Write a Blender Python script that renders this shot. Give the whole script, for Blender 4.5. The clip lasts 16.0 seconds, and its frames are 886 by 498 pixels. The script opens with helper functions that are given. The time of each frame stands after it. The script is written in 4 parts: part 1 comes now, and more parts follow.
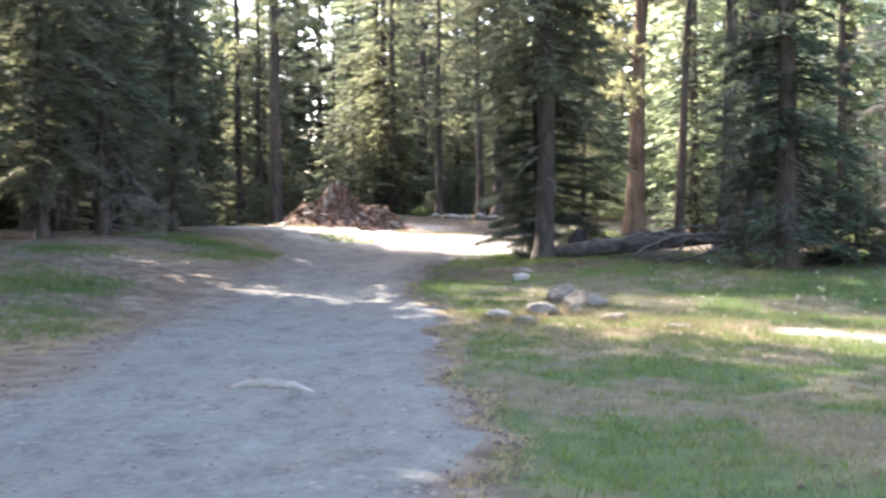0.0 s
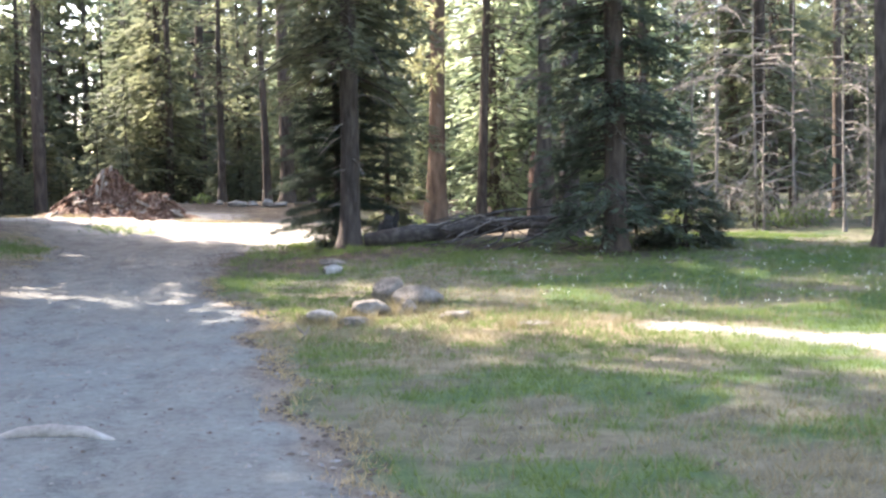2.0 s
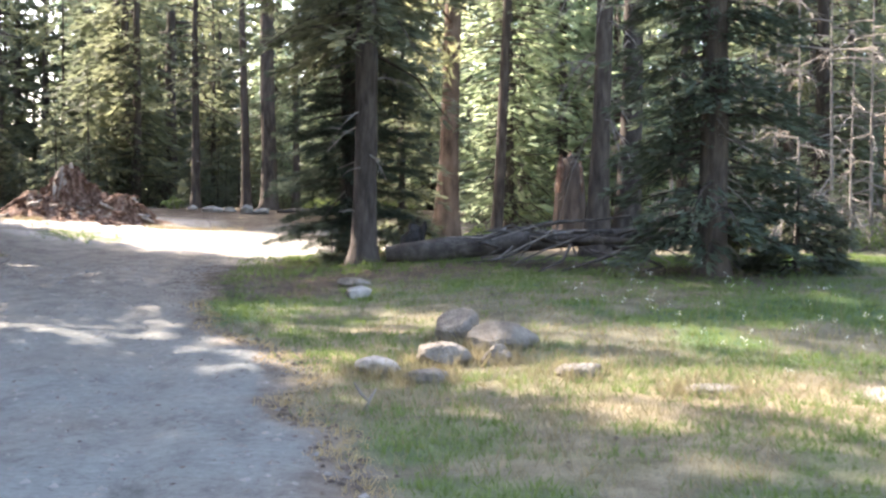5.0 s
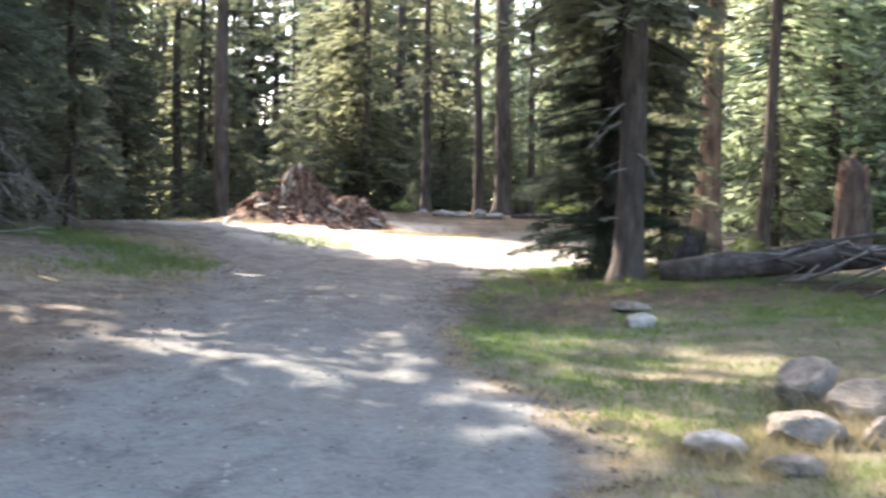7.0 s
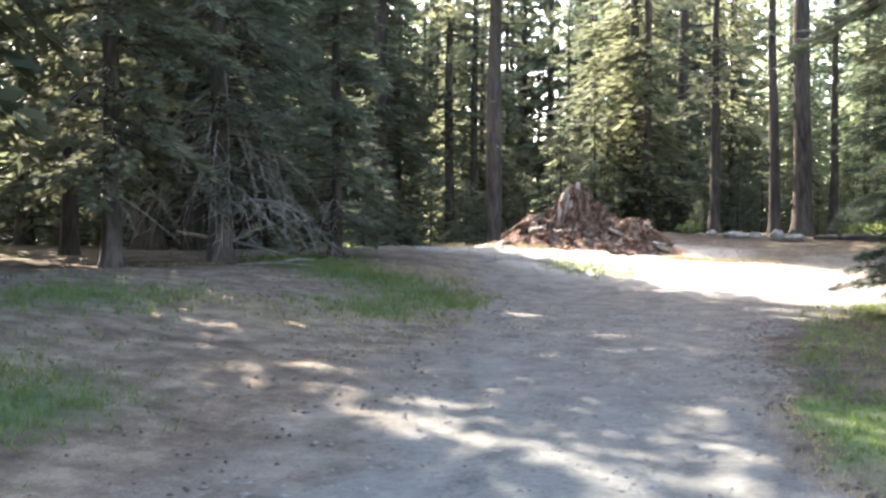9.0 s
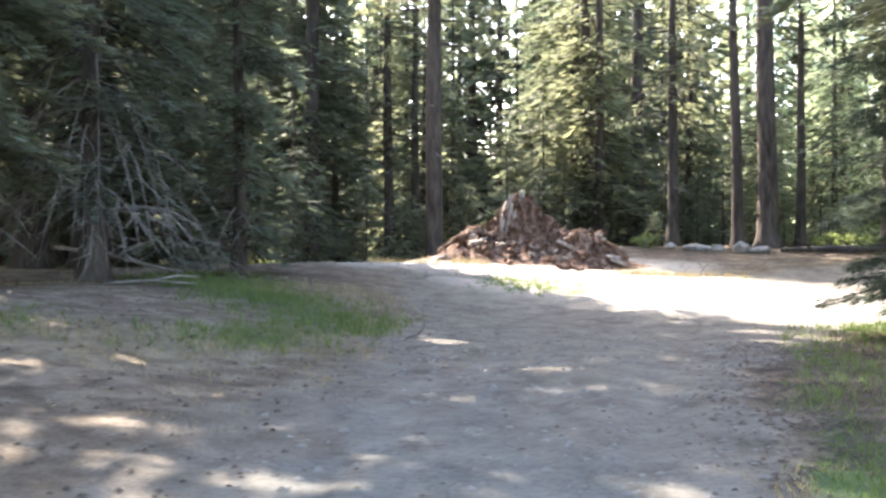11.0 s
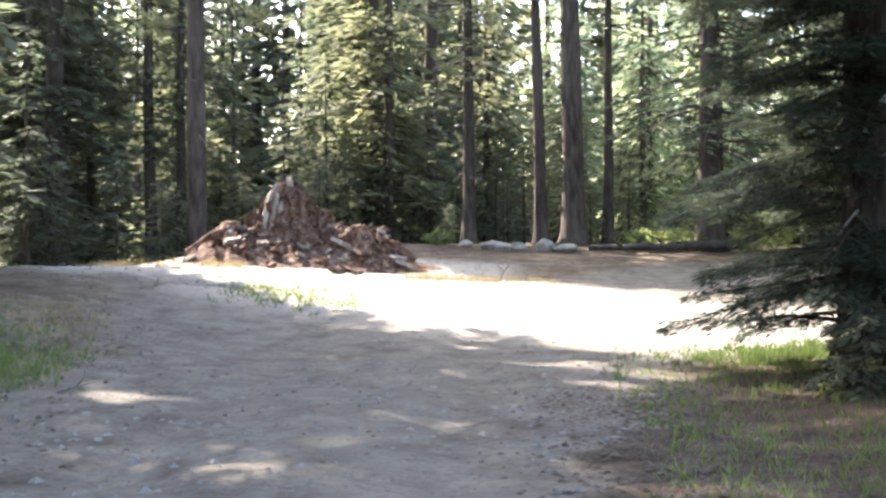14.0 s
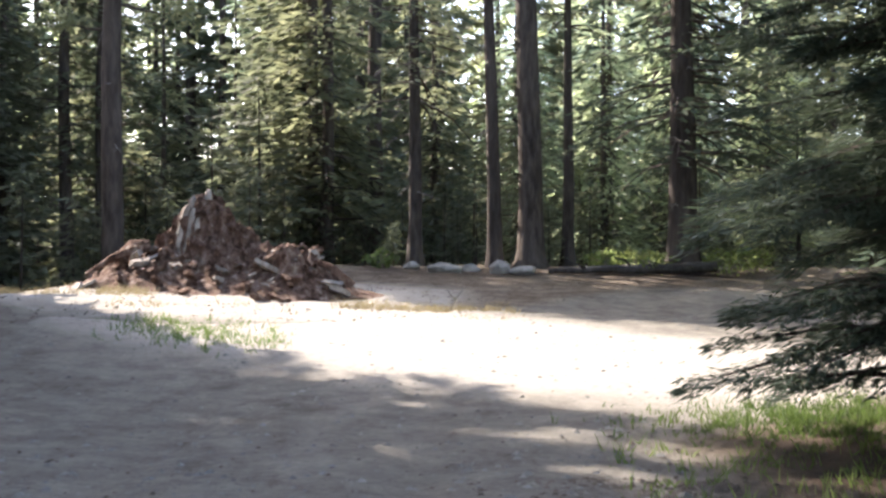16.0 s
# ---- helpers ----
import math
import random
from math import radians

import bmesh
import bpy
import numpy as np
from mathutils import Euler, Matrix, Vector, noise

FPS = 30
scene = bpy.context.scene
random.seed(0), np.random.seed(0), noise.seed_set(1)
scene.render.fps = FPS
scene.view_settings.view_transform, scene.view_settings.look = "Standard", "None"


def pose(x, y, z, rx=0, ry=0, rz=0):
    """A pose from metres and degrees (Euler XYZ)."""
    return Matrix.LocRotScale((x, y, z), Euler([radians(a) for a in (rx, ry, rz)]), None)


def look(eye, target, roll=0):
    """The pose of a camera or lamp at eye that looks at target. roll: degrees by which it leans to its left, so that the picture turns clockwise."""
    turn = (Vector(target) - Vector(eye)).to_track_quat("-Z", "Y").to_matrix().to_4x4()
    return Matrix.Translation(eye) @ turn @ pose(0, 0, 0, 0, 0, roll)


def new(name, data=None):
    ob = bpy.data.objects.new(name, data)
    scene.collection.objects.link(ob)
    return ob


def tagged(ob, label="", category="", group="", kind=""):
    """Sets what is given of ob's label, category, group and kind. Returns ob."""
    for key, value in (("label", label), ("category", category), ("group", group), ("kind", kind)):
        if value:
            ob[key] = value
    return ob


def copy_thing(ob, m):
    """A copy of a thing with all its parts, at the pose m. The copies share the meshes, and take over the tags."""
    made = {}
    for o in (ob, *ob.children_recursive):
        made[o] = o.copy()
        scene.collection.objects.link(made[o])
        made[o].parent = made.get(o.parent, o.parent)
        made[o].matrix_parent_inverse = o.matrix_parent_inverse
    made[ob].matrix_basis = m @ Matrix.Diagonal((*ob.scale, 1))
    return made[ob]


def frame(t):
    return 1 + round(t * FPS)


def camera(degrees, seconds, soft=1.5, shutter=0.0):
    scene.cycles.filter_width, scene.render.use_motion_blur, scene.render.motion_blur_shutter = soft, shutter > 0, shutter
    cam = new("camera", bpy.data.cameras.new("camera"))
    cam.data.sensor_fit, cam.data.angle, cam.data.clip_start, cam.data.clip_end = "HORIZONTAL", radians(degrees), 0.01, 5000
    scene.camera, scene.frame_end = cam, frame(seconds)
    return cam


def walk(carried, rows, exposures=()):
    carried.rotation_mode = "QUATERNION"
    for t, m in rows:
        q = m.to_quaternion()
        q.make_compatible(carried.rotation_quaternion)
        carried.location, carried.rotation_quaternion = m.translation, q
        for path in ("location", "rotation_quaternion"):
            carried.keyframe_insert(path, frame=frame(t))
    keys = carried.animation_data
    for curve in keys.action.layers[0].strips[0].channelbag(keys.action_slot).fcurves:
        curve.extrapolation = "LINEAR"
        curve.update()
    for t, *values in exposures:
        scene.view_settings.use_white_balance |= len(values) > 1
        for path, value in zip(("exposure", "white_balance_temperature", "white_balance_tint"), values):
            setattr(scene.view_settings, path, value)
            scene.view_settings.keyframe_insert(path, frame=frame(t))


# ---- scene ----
# ---- camera ----
cam = camera(40.0, 16.0, soft=2.55, shutter=0.4)
PATH = [
    (0, (0.000, 0.000, 1.454), (-0.747, 9.968, 1.184), -0.12),
    (0.5, (-0.160, 0.618, 1.451), (-0.110, 10.612, 1.086), -0.18),
    (1, (-0.307, 1.199, 1.464), (0.353, 11.168, 1.036), -0.35),
    (1.5, (-0.448, 1.764, 1.480), (0.563, 11.704, 1.054), -0.63),
    (2, (-0.607, 2.352, 1.434), (0.485, 12.284, 1.034), -0.99),
    (2.5, (-0.733, 3.023, 1.420), (0.289, 12.962, 1.018), -1.19),
    (2.8, (-0.809, 3.442, 1.435), (0.166, 13.386, 1.025), -0.81),
    (3, (-0.854, 3.726, 1.453), (0.105, 13.674, 1.103), -1.05),
    (5.5, (-1.480, 7.667, 1.301), (-0.023, 17.557, 1.050), 0.50),
    (6, (-1.619, 8.379, 1.293), (-0.449, 18.309, 1.111), 0.05),
    (6.5, (-1.713, 9.049, 1.301), (-1.208, 19.035, 1.105), 0.20),
    (7, (-1.800, 9.696, 1.379), (-2.163, 19.686, 1.104), 0.98),
    (7.5, (-1.865, 10.312, 1.472), (-3.124, 20.228, 1.164), 0.96),
    (8, (-1.987, 10.904, 1.560), (-4.009, 20.694, 1.317), 1.22),
    (8.2, (-2.042, 11.146, 1.575), (-4.341, 20.877, 1.385), 0.93),
    (10.3, (-2.576, 14.165, 1.495), (-5.233, 23.804, 1.324), 0.37),
    (10.5, (-2.576, 14.498, 1.473), (-5.077, 24.179, 1.386), 0.15),
    (11, (-2.524, 15.356, 1.415), (-4.753, 25.105, 1.412), 0.03),
    (11.5, (-2.472, 16.181, 1.403), (-4.413, 25.990, 1.298), 0.50),
    (12, (-2.433, 16.956, 1.426), (-4.073, 26.820, 1.270), 0.95),
    (12.5, (-2.457, 17.694, 1.449), (-3.668, 27.620, 1.353), 1.14),
    (13, (-2.504, 18.375, 1.436), (-3.439, 28.331, 1.511), 0.66),
    (13.5, (-2.538, 19.031, 1.437), (-3.335, 28.999, 1.487), 0.27),
    (14, (-2.616, 19.687, 1.487), (-3.235, 29.668, 1.444), -0.06),
    (14.5, (-2.671, 20.370, 1.551), (-3.088, 30.359, 1.349), -0.20),
    (15, (-2.696, 21.040, 1.552), (-2.977, 31.035, 1.361), -0.15),
    (15.5, (-2.694, 21.758, 1.541), (-2.959, 31.754, 1.465), -0.06),
    (16, (-2.716, 22.495, 1.542), (-2.899, 32.493, 1.657), -0.02),
]
walk(cam, [(t, look(eye, target, roll)) for t, eye, target, roll in PATH],
     exposures=((0, 3.22, 6750, 18), (3, 3.22, 6850, 18), (6.5, 3.22, 6900, 17), (10.5, 3.46, 6850, 15), (13.5, 3.38, 6800, 15), (15, 3.1, 6750, 16), (16, 2.65, 6650, 16)))

# ---- world and sun ----
SUN_LEFT, SUN_UP = 48.5, 39.0
sun_way = Vector((-math.sin(radians(SUN_LEFT)) * math.cos(radians(SUN_UP)),
                  math.cos(radians(SUN_LEFT)) * math.cos(radians(SUN_UP)), math.sin(radians(SUN_UP))))
world = bpy.data.worlds.new("sky")
scene.world = world
world.use_nodes = True
wt = world.node_tree
wt.nodes.clear()
sky = wt.nodes.new("ShaderNodeTexSky")
sky.sky_type, sky.sun_disc = "NISHITA", False
sky.sun_elevation, sky.sun_rotation = radians(SUN_UP), radians(-SUN_LEFT)
sky.air_density, sky.dust_density, sky.ozone_density = 1.0, 2.0, 1.0
wb = wt.nodes.new("ShaderNodeBackground")
wb.inputs["Strength"].default_value = 0.15
wo = wt.nodes.new("ShaderNodeOutputWorld")
wt.links.new(sky.outputs[0], wb.inputs[0])
wt.links.new(wb.outputs[0], wo.inputs[0])
lamp = bpy.data.lights.new("sun", "SUN")
lamp.energy, lamp.angle, lamp.color = 3.5, radians(0.53), (1.0, 0.94, 0.84)
sun = new("sun", lamp)
sun.matrix_world = look(sun_way * 60, (0, 0, 0))


# ---- materials ----
def shader(name, rough=0.9, spec=0.2):
    m = bpy.data.materials.new(name)
    m.use_nodes = True
    t = m.node_tree
    b = t.nodes["Principled BSDF"]
    b.inputs["Roughness"].default_value = rough
    b.inputs["Specular IOR Level"].default_value = spec
    return m, t, b


def noise_node(t, scale, detail=6.0, rough=0.6, stretch=(1, 1, 1), space="Object"):
    co = t.nodes.new("ShaderNodeTexCoord")
    mp = t.nodes.new("ShaderNodeMapping")
    mp.inputs["Scale"].default_value = stretch
    n = t.nodes.new("ShaderNodeTexNoise")
    n.inputs["Scale"].default_value = scale
    n.inputs["Detail"].default_value = detail
    n.inputs["Roughness"].default_value = rough
    t.links.new(co.outputs[space], mp.inputs[0])
    t.links.new(mp.outputs[0], n.inputs["Vector"])
    return n.outputs["Fac"]


def ramp(t, fac, stops):
    r = t.nodes.new("ShaderNodeValToRGB")
    e = r.color_ramp.elements
    while len(e) < len(stops):
        e.new(0.5)
    for k, (p, c) in enumerate(stops):
        e[k].position = p
        e[k].color = (*c, 1) if len(c) == 3 else c
    t.links.new(fac, r.inputs[0])
    return r.outputs[0]


def mix(t, fac, a, b, how="MIX"):
    n = t.nodes.new("ShaderNodeMix")
    n.data_type, n.blend_type = "RGBA", how
    for sock, v in ((n.inputs[0], fac), (n.inputs[6], a), (n.inputs[7], b)):
        if isinstance(v, (int, float)):
            sock.default_value = v
        elif isinstance(v, tuple):
            sock.default_value = (*v, 1)
        else:
            t.links.new(v, sock)
    return n.outputs[2]


def bump(t, b, height, strength=0.5, dist=0.02):
    n = t.nodes.new("ShaderNodeBump")
    n.inputs["Strength"].default_value = strength
    n.inputs["Distance"].default_value = dist
    t.links.new(height, n.inputs["Height"])
    t.links.new(n.outputs[0], b.inputs["Normal"])


def attr(t, name):
    a = t.nodes.new("ShaderNodeAttribute")
    a.attribute_name = name
    return a.outputs["Fac"]


def mat_bark(name, dark, mid, light, fine=9.0):
    m, t, b = shader(name, 0.92, 0.15)
    plates = noise_node(t, fine, 5, 0.65, (1, 1, 0.22))
    blot = noise_node(t, 1.1, 4, 0.6, (1, 1, 0.5))
    c = ramp(t, plates, [(0.38, dark), (0.5, mid), (0.66, light)])
    c = mix(t, ramp(t, blot, [(0.35, (0.0,) * 3), (0.7, (0.55,) * 3)]), c, light)
    oi = t.nodes.new("ShaderNodeObjectInfo")
    c = mix(t, 1.0, c, ramp(t, oi.outputs["Random"], [(0, (0.78,) * 3), (1, (1.15, 1.1, 1.05))]), "MULTIPLY")
    t.links.new(c, b.inputs["Base Color"])
    bump(t, b, plates, 0.9, 0.03)
    return m


def mat_leaf(name, dark, light, through_col, share=0.4):
    m, t, b = shader(name, 0.65, 0.12)
    g = t.nodes.new("ShaderNodeNewGeometry")
    oi = t.nodes.new("ShaderNodeObjectInfo")
    c = ramp(t, g.outputs["Random Per Island"], [(0.0, tuple(0.6 * u + 0.4 * v for u, v in zip(dark, light))), (0.7, light), (1.0, tuple(v * 1.2 for v in light))])
    c = mix(t, 1.0, c, ramp(t, oi.outputs["Random"], [(0, (0.68, 0.73, 0.74)), (0.55, (0.95, 0.96, 0.93)), (1, (1.25, 1.17, 1.0))]), "MULTIPLY")
    t.links.new(c, b.inputs["Base Color"])
    tr = t.nodes.new("ShaderNodeBsdfTranslucent")
    tc = mix(t, 1.0, mix(t, 0.8, c, through_col), ramp(t, oi.outputs["Random"], [(0, (0.5, 0.55, 0.55)), (0.6, (0.85,) * 3), (1, (1.1, 1.05, 1.0))]), "MULTIPLY")
    t.links.new(tc, tr.inputs["Color"])
    mx = t.nodes.new("ShaderNodeMixShader")
    mx.inputs[0].default_value = share
    t.links.new(b.outputs[0], mx.inputs[1])
    t.links.new(tr.outputs[0], mx.inputs[2])
    t.links.new(mx.outputs[0], t.nodes["Material Output"].inputs["Surface"])
    return m


def mat_plain(name, cols, scale=6.0, rough=0.9, bump_d=0.02, stretch=(1, 1, 1), spec=0.2, bump_s=0.6):
    m, t, b = shader(name, rough, spec)
    n1 = noise_node(t, scale, 6, 0.65, stretch)
    n2 = noise_node(t, scale * 7, 4, 0.6, stretch)
    c = ramp(t, n1, [(0.3 + 0.4 * k / (len(cols) - 1), col) for k, col in enumerate(cols)])
    c = mix(t, 0.5, c, ramp(t, n2, [(0.3, (0.6,) * 3), (0.7, (1.25,) * 3)]), "MULTIPLY")
    t.links.new(c, b.inputs["Base Color"])
    bump(t, b, n2, bump_s, bump_d)
    return m


def earth(t, mid):
    return ramp(t, mid, [(0.28, (0.088, 0.077, 0.063)), (0.5, (0.136, 0.12, 0.099)), (0.72, (0.188, 0.168, 0.142))])


# earth colour paled to stand in for strong sun on the ground
def sunlit_earth(t, mid):
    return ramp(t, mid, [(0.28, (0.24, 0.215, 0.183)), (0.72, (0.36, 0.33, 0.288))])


def mat_ground():
    m, t, b = shader("forest_floor", 0.95, 0.1)
    mid = noise_node(t, 2.6, 6, 0.65)
    fine = noise_node(t, 38, 4, 0.7)
    duff = ramp(t, mid, [(0.3, (0.06, 0.046, 0.034)), (0.5, (0.125, 0.1, 0.074)), (0.72, (0.225, 0.185, 0.142))])
    turf = ramp(t, mid, [(0.3, (0.036, 0.066, 0.028)), (0.52, (0.058, 0.094, 0.04)), (0.68, (0.088, 0.112, 0.055)), (0.82, (0.15, 0.145, 0.09))])
    lawn = attr(t, "lawn")
    thin = ramp(t, mid, [(0.3, (0.064, 0.062, 0.041)), (0.5, (0.106, 0.1, 0.068)), (0.75, (0.168, 0.154, 0.11))])
    c = mix(t, lawn, duff, mix(t, attr(t, "clump"), thin, turf))
    grit = earth(t, mid)
    straw = ramp(t, mid, [(0.3, (0.11, 0.09, 0.056)), (0.7, (0.26, 0.21, 0.132))])
    c = mix(t, attr(t, "dry"), c, straw)
    c = mix(t, attr(t, "bare"), c, grit)
    c = mix(t, attr(t, "sun_patch"), c, sunlit_earth(t, mid))
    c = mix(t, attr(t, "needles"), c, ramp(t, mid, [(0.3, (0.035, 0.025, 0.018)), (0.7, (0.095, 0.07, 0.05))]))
    c = mix(t, 0.7, c, ramp(t, fine, [(0.3, (0.55,) * 3), (0.72, (1.4,) * 3)]), "MULTIPLY")
    t.links.new(c, b.inputs["Base Color"])
    bump(t, b, fine, 0.8, 0.03)
    return m


def mat_road():
    m, t, b = shader("dirt_road", 0.95, 0.12)
    big = noise_node(t, 0.55, 5, 0.6)
    mid = noise_node(t, 7, 8, 0.75)
    fine = noise_node(t, 60, 5, 0.8)
    grey = ramp(t, mid, [(0.25, (0.081, 0.09, 0.086)), (0.42, (0.12, 0.132, 0.127)), (0.58, (0.139, 0.152, 0.146)), (0.75, (0.178, 0.193, 0.184))])
    tan = earth(t, noise_node(t, 2.6, 6, 0.65))
    c = mix(t, ramp(t, big, [(0.42, (0.0,) * 3), (0.7, (0.4,) * 3)]), grey, tan)
    c = mix(t, attr(t, "edge"), c, tan)
    scuff = noise_node(t, 1.6, 8, 0.75, (1.5, 0.7, 1))
    c = mix(t, 1.0, c, ramp(t, scuff, [(0.34, (0.62, 0.61, 0.6)), (0.47, (0.95,) * 3), (0.68, (1.14, 1.15, 1.14))]), "MULTIPLY")
    c = mix(t, attr(t, "sun_patch"), c, sunlit_earth(t, mid))
    grit = noise_node(t, 19, 6, 0.7, (0.8, 1.3, 1))
    c = mix(t, 0.85, c, ramp(t, grit, [(0.34, (0.58, 0.57, 0.56)), (0.46, (0.97,) * 3), (0.6, (1.05,) * 3), (0.74, (1.3,) * 3)]), "MULTIPLY")
    c = mix(t, 0.65, c, ramp(t, fine, [(0.28, (0.5,) * 3), (0.5, (1.0,) * 3), (0.75, (1.3,) * 3)]), "MULTIPLY")
    t.links.new(c, b.inputs["Base Color"])
    both = t.nodes.new("ShaderNodeMath")
    both.operation = "MULTIPLY_ADD"
    t.links.new(mid, both.inputs[0])
    both.inputs[1].default_value = 1.3
    t.links.new(fine, both.inputs[2])
    bump(t, b, both.outputs[0], 0.7, 0.012)
    return m


M_GROUND, M_ROAD = mat_ground(), mat_road()
M_BARK_GREY = mat_bark("bark_grey", (0.026, 0.021, 0.018), (0.056, 0.046, 0.04), (0.102, 0.086, 0.074))
M_BARK_RED = mat_bark("bark_red", (0.028, 0.022, 0.019), (0.062, 0.05, 0.043), (0.11, 0.089, 0.076), 6)
M_BARK_ORANGE = mat_bark("bark_orange", (0.034, 0.024, 0.018), (0.092, 0.064, 0.047), (0.165, 0.122, 0.092), 5)
M_BARK_DARK = mat_bark("bark_dark", (0.023, 0.019, 0.017), (0.052, 0.043, 0.037), (0.096, 0.081, 0.07))
M_TWIG = mat_plain("dead_twig", [(0.1, 0.086, 0.073), (0.18, 0.16, 0.142), (0.28, 0.255, 0.23)], 8, 0.9, 0.01)
M_LIMB = mat_plain("bleached_dead_limb", [(0.1, 0.088, 0.077), (0.175, 0.156, 0.138), (0.27, 0.245, 0.22)], 8, 0.9, 0.01)
M_FIR = mat_leaf("fir_needles", (0.062, 0.073, 0.052), (0.12, 0.13, 0.088), (0.29, 0.33, 0.2), 0.42)
M_FIR_DARK = mat_leaf("dense_fir_needles", (0.064, 0.076, 0.054), (0.126, 0.138, 0.099), (0.26, 0.285, 0.17), 0.42)
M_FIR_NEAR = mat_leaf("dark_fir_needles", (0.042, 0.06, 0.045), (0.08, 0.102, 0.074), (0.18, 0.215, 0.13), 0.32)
# sunlight on these firs is put into paler, more translucent needles
M_FIR_SUNLIT = mat_leaf("painted_sunlit_needles", (0.09, 0.102, 0.062), (0.155, 0.168, 0.105), (0.7, 0.8, 0.5), 0.75)
M_PINE = mat_leaf("pine_needles", (0.06, 0.072, 0.045), (0.115, 0.128, 0.078), (0.42, 0.44, 0.24), 0.48)
M_GRASS = mat_leaf("grass_blades", (0.045, 0.08, 0.028), (0.088, 0.13, 0.046), (0.2, 0.28, 0.07), 0.4)
gt = M_GRASS.node_tree
turn = ramp(gt, noise_node(gt, 0.8, 4, 0.6), [(0.5, (0.0,) * 3), (0.66, (0.55,) * 3)])
gb = gt.nodes["Principled BSDF"].inputs["Base Color"]
gt.links.new(mix(gt, turn, gb.links[0].from_socket, (0.2, 0.175, 0.1)), gb)
M_STRAW = mat_leaf("dry_grass", (0.13, 0.104, 0.062), (0.265, 0.22, 0.135), (0.38, 0.31, 0.17), 0.32)
M_SHRUB = mat_leaf("shrub_leaves", (0.06, 0.085, 0.03), (0.125, 0.165, 0.065), (0.36, 0.44, 0.16), 0.45)
M_FLOWER = mat_leaf("pale_flowers", (0.4, 0.4, 0.34), (0.6, 0.6, 0.52), (0.6, 0.6, 0.5), 0.35)
M_ROCK = mat_plain("granite", [(0.085, 0.075, 0.062), (0.165, 0.146, 0.122), (0.26, 0.235, 0.2)], 4.5, 0.92, 0.05, bump_s=1.0)
M_ROCK_PALE = mat_plain("pale_granite", [(0.16, 0.145, 0.126), (0.245, 0.226, 0.2), (0.35, 0.328, 0.297)], 4.0, 0.9, 0.02)
M_LOG = mat_plain("weathered_log", [(0.028, 0.024, 0.021), (0.062, 0.054, 0.047), (0.125, 0.112, 0.1)], 5, 0.9, 0.02, (1, 1, 1))
M_ROT = mat_plain("rotten_red_wood", [(0.03, 0.018, 0.013), (0.13, 0.075, 0.054), (0.25, 0.165, 0.126), (0.48, 0.385, 0.32)], 9.0, 0.95, 0.08, (1, 1, 0.5), 0.1, 1.0)
M_SPLINTER = mat_plain("grey_weathered_wood", [(0.13, 0.106, 0.087), (0.25, 0.21, 0.176), (0.42, 0.37, 0.32)], 6, 0.9, 0.02, (1, 1, 0.3))
M_CHAR = mat_plain("charred_wood", [(0.012, 0.011, 0.01), (0.025, 0.022, 0.02), (0.05, 0.045, 0.04)], 9, 0.85, 0.02)
M_PEBBLE = mat_plain("pebbles", [(0.08, 0.076, 0.069), (0.145, 0.139, 0.128), (0.22, 0.212, 0.197)], 2.0, 0.9, 0.01)
M_ROAD_CLOD = mat_plain("dirt_clods", [(0.095, 0.09, 0.081), (0.15, 0.143, 0.13), (0.21, 0.202, 0.185)], 1.5, 0.95, 0.01)
M_CONE = mat_plain("cones_and_bark_chips", [(0.032, 0.025, 0.02), (0.07, 0.056, 0.044), (0.13, 0.105, 0.084)], 3.0, 0.9, 0.01)


# ---- shape of the land ----
def step(a, b, v):
    u = np.clip((v - a) / (b - a), 0.0, 1.0)
    return u * u * (3 - 2 * u)


LATTICE = np.random.default_rng(404).uniform(-1, 1, (256, 256))


def hum(x, y, f, s=0.0):
    """Smooth random relief, between -1 and 1, with f / 2.2 lumps a metre."""
    u, v = np.asarray(x * f / 2.2 + 17.3 * s + 90.0), np.asarray(y * f / 2.2 - 11.9 * s + 90.0)
    i, j = np.floor(u).astype(int), np.floor(v).astype(int)
    a, b = u - i, v - j
    a, b = a * a * (3 - 2 * a), b * b * (3 - 2 * b)
    g = LATTICE
    lo = g[i % 256, j % 256] * (1 - a) + g[(i + 1) % 256, j % 256] * a
    hi = g[i % 256, (j + 1) % 256] * (1 - a) + g[(i + 1) % 256, (j + 1) % 256] * a
    return lo * (1 - b) + hi * b


def road_sides(y):
    wob = 0.10 * np.sin(1.3 * y) + 0.07 * np.sin(2.9 * y + 1) + 0.04 * np.sin(6.1 * y)
    left = -4.4 - 0.9 * step(8, 20, y) - 0.9 * step(24, 31, y) - 1.4 * step(30, 36, y) + wob
    right = -0.2 - 0.95 * step(5, 16, y) - 1.05 * step(16, 22, y) + 0.75 * step(25, 30, y) + 6 * step(30.2, 34, y) + 26 * step(33, 44, y) - wob
    return left, right


def road_depth(x, y):
    """Metres from the road's nearest side; under 0 beside it."""
    left, right = road_sides(y)
    far = 36.8 + 6.5 * step(-5, 0.5, x) + 0.3 * np.sin(1.1 * x) - y
    return np.minimum(np.minimum(x - left, right - x), far)


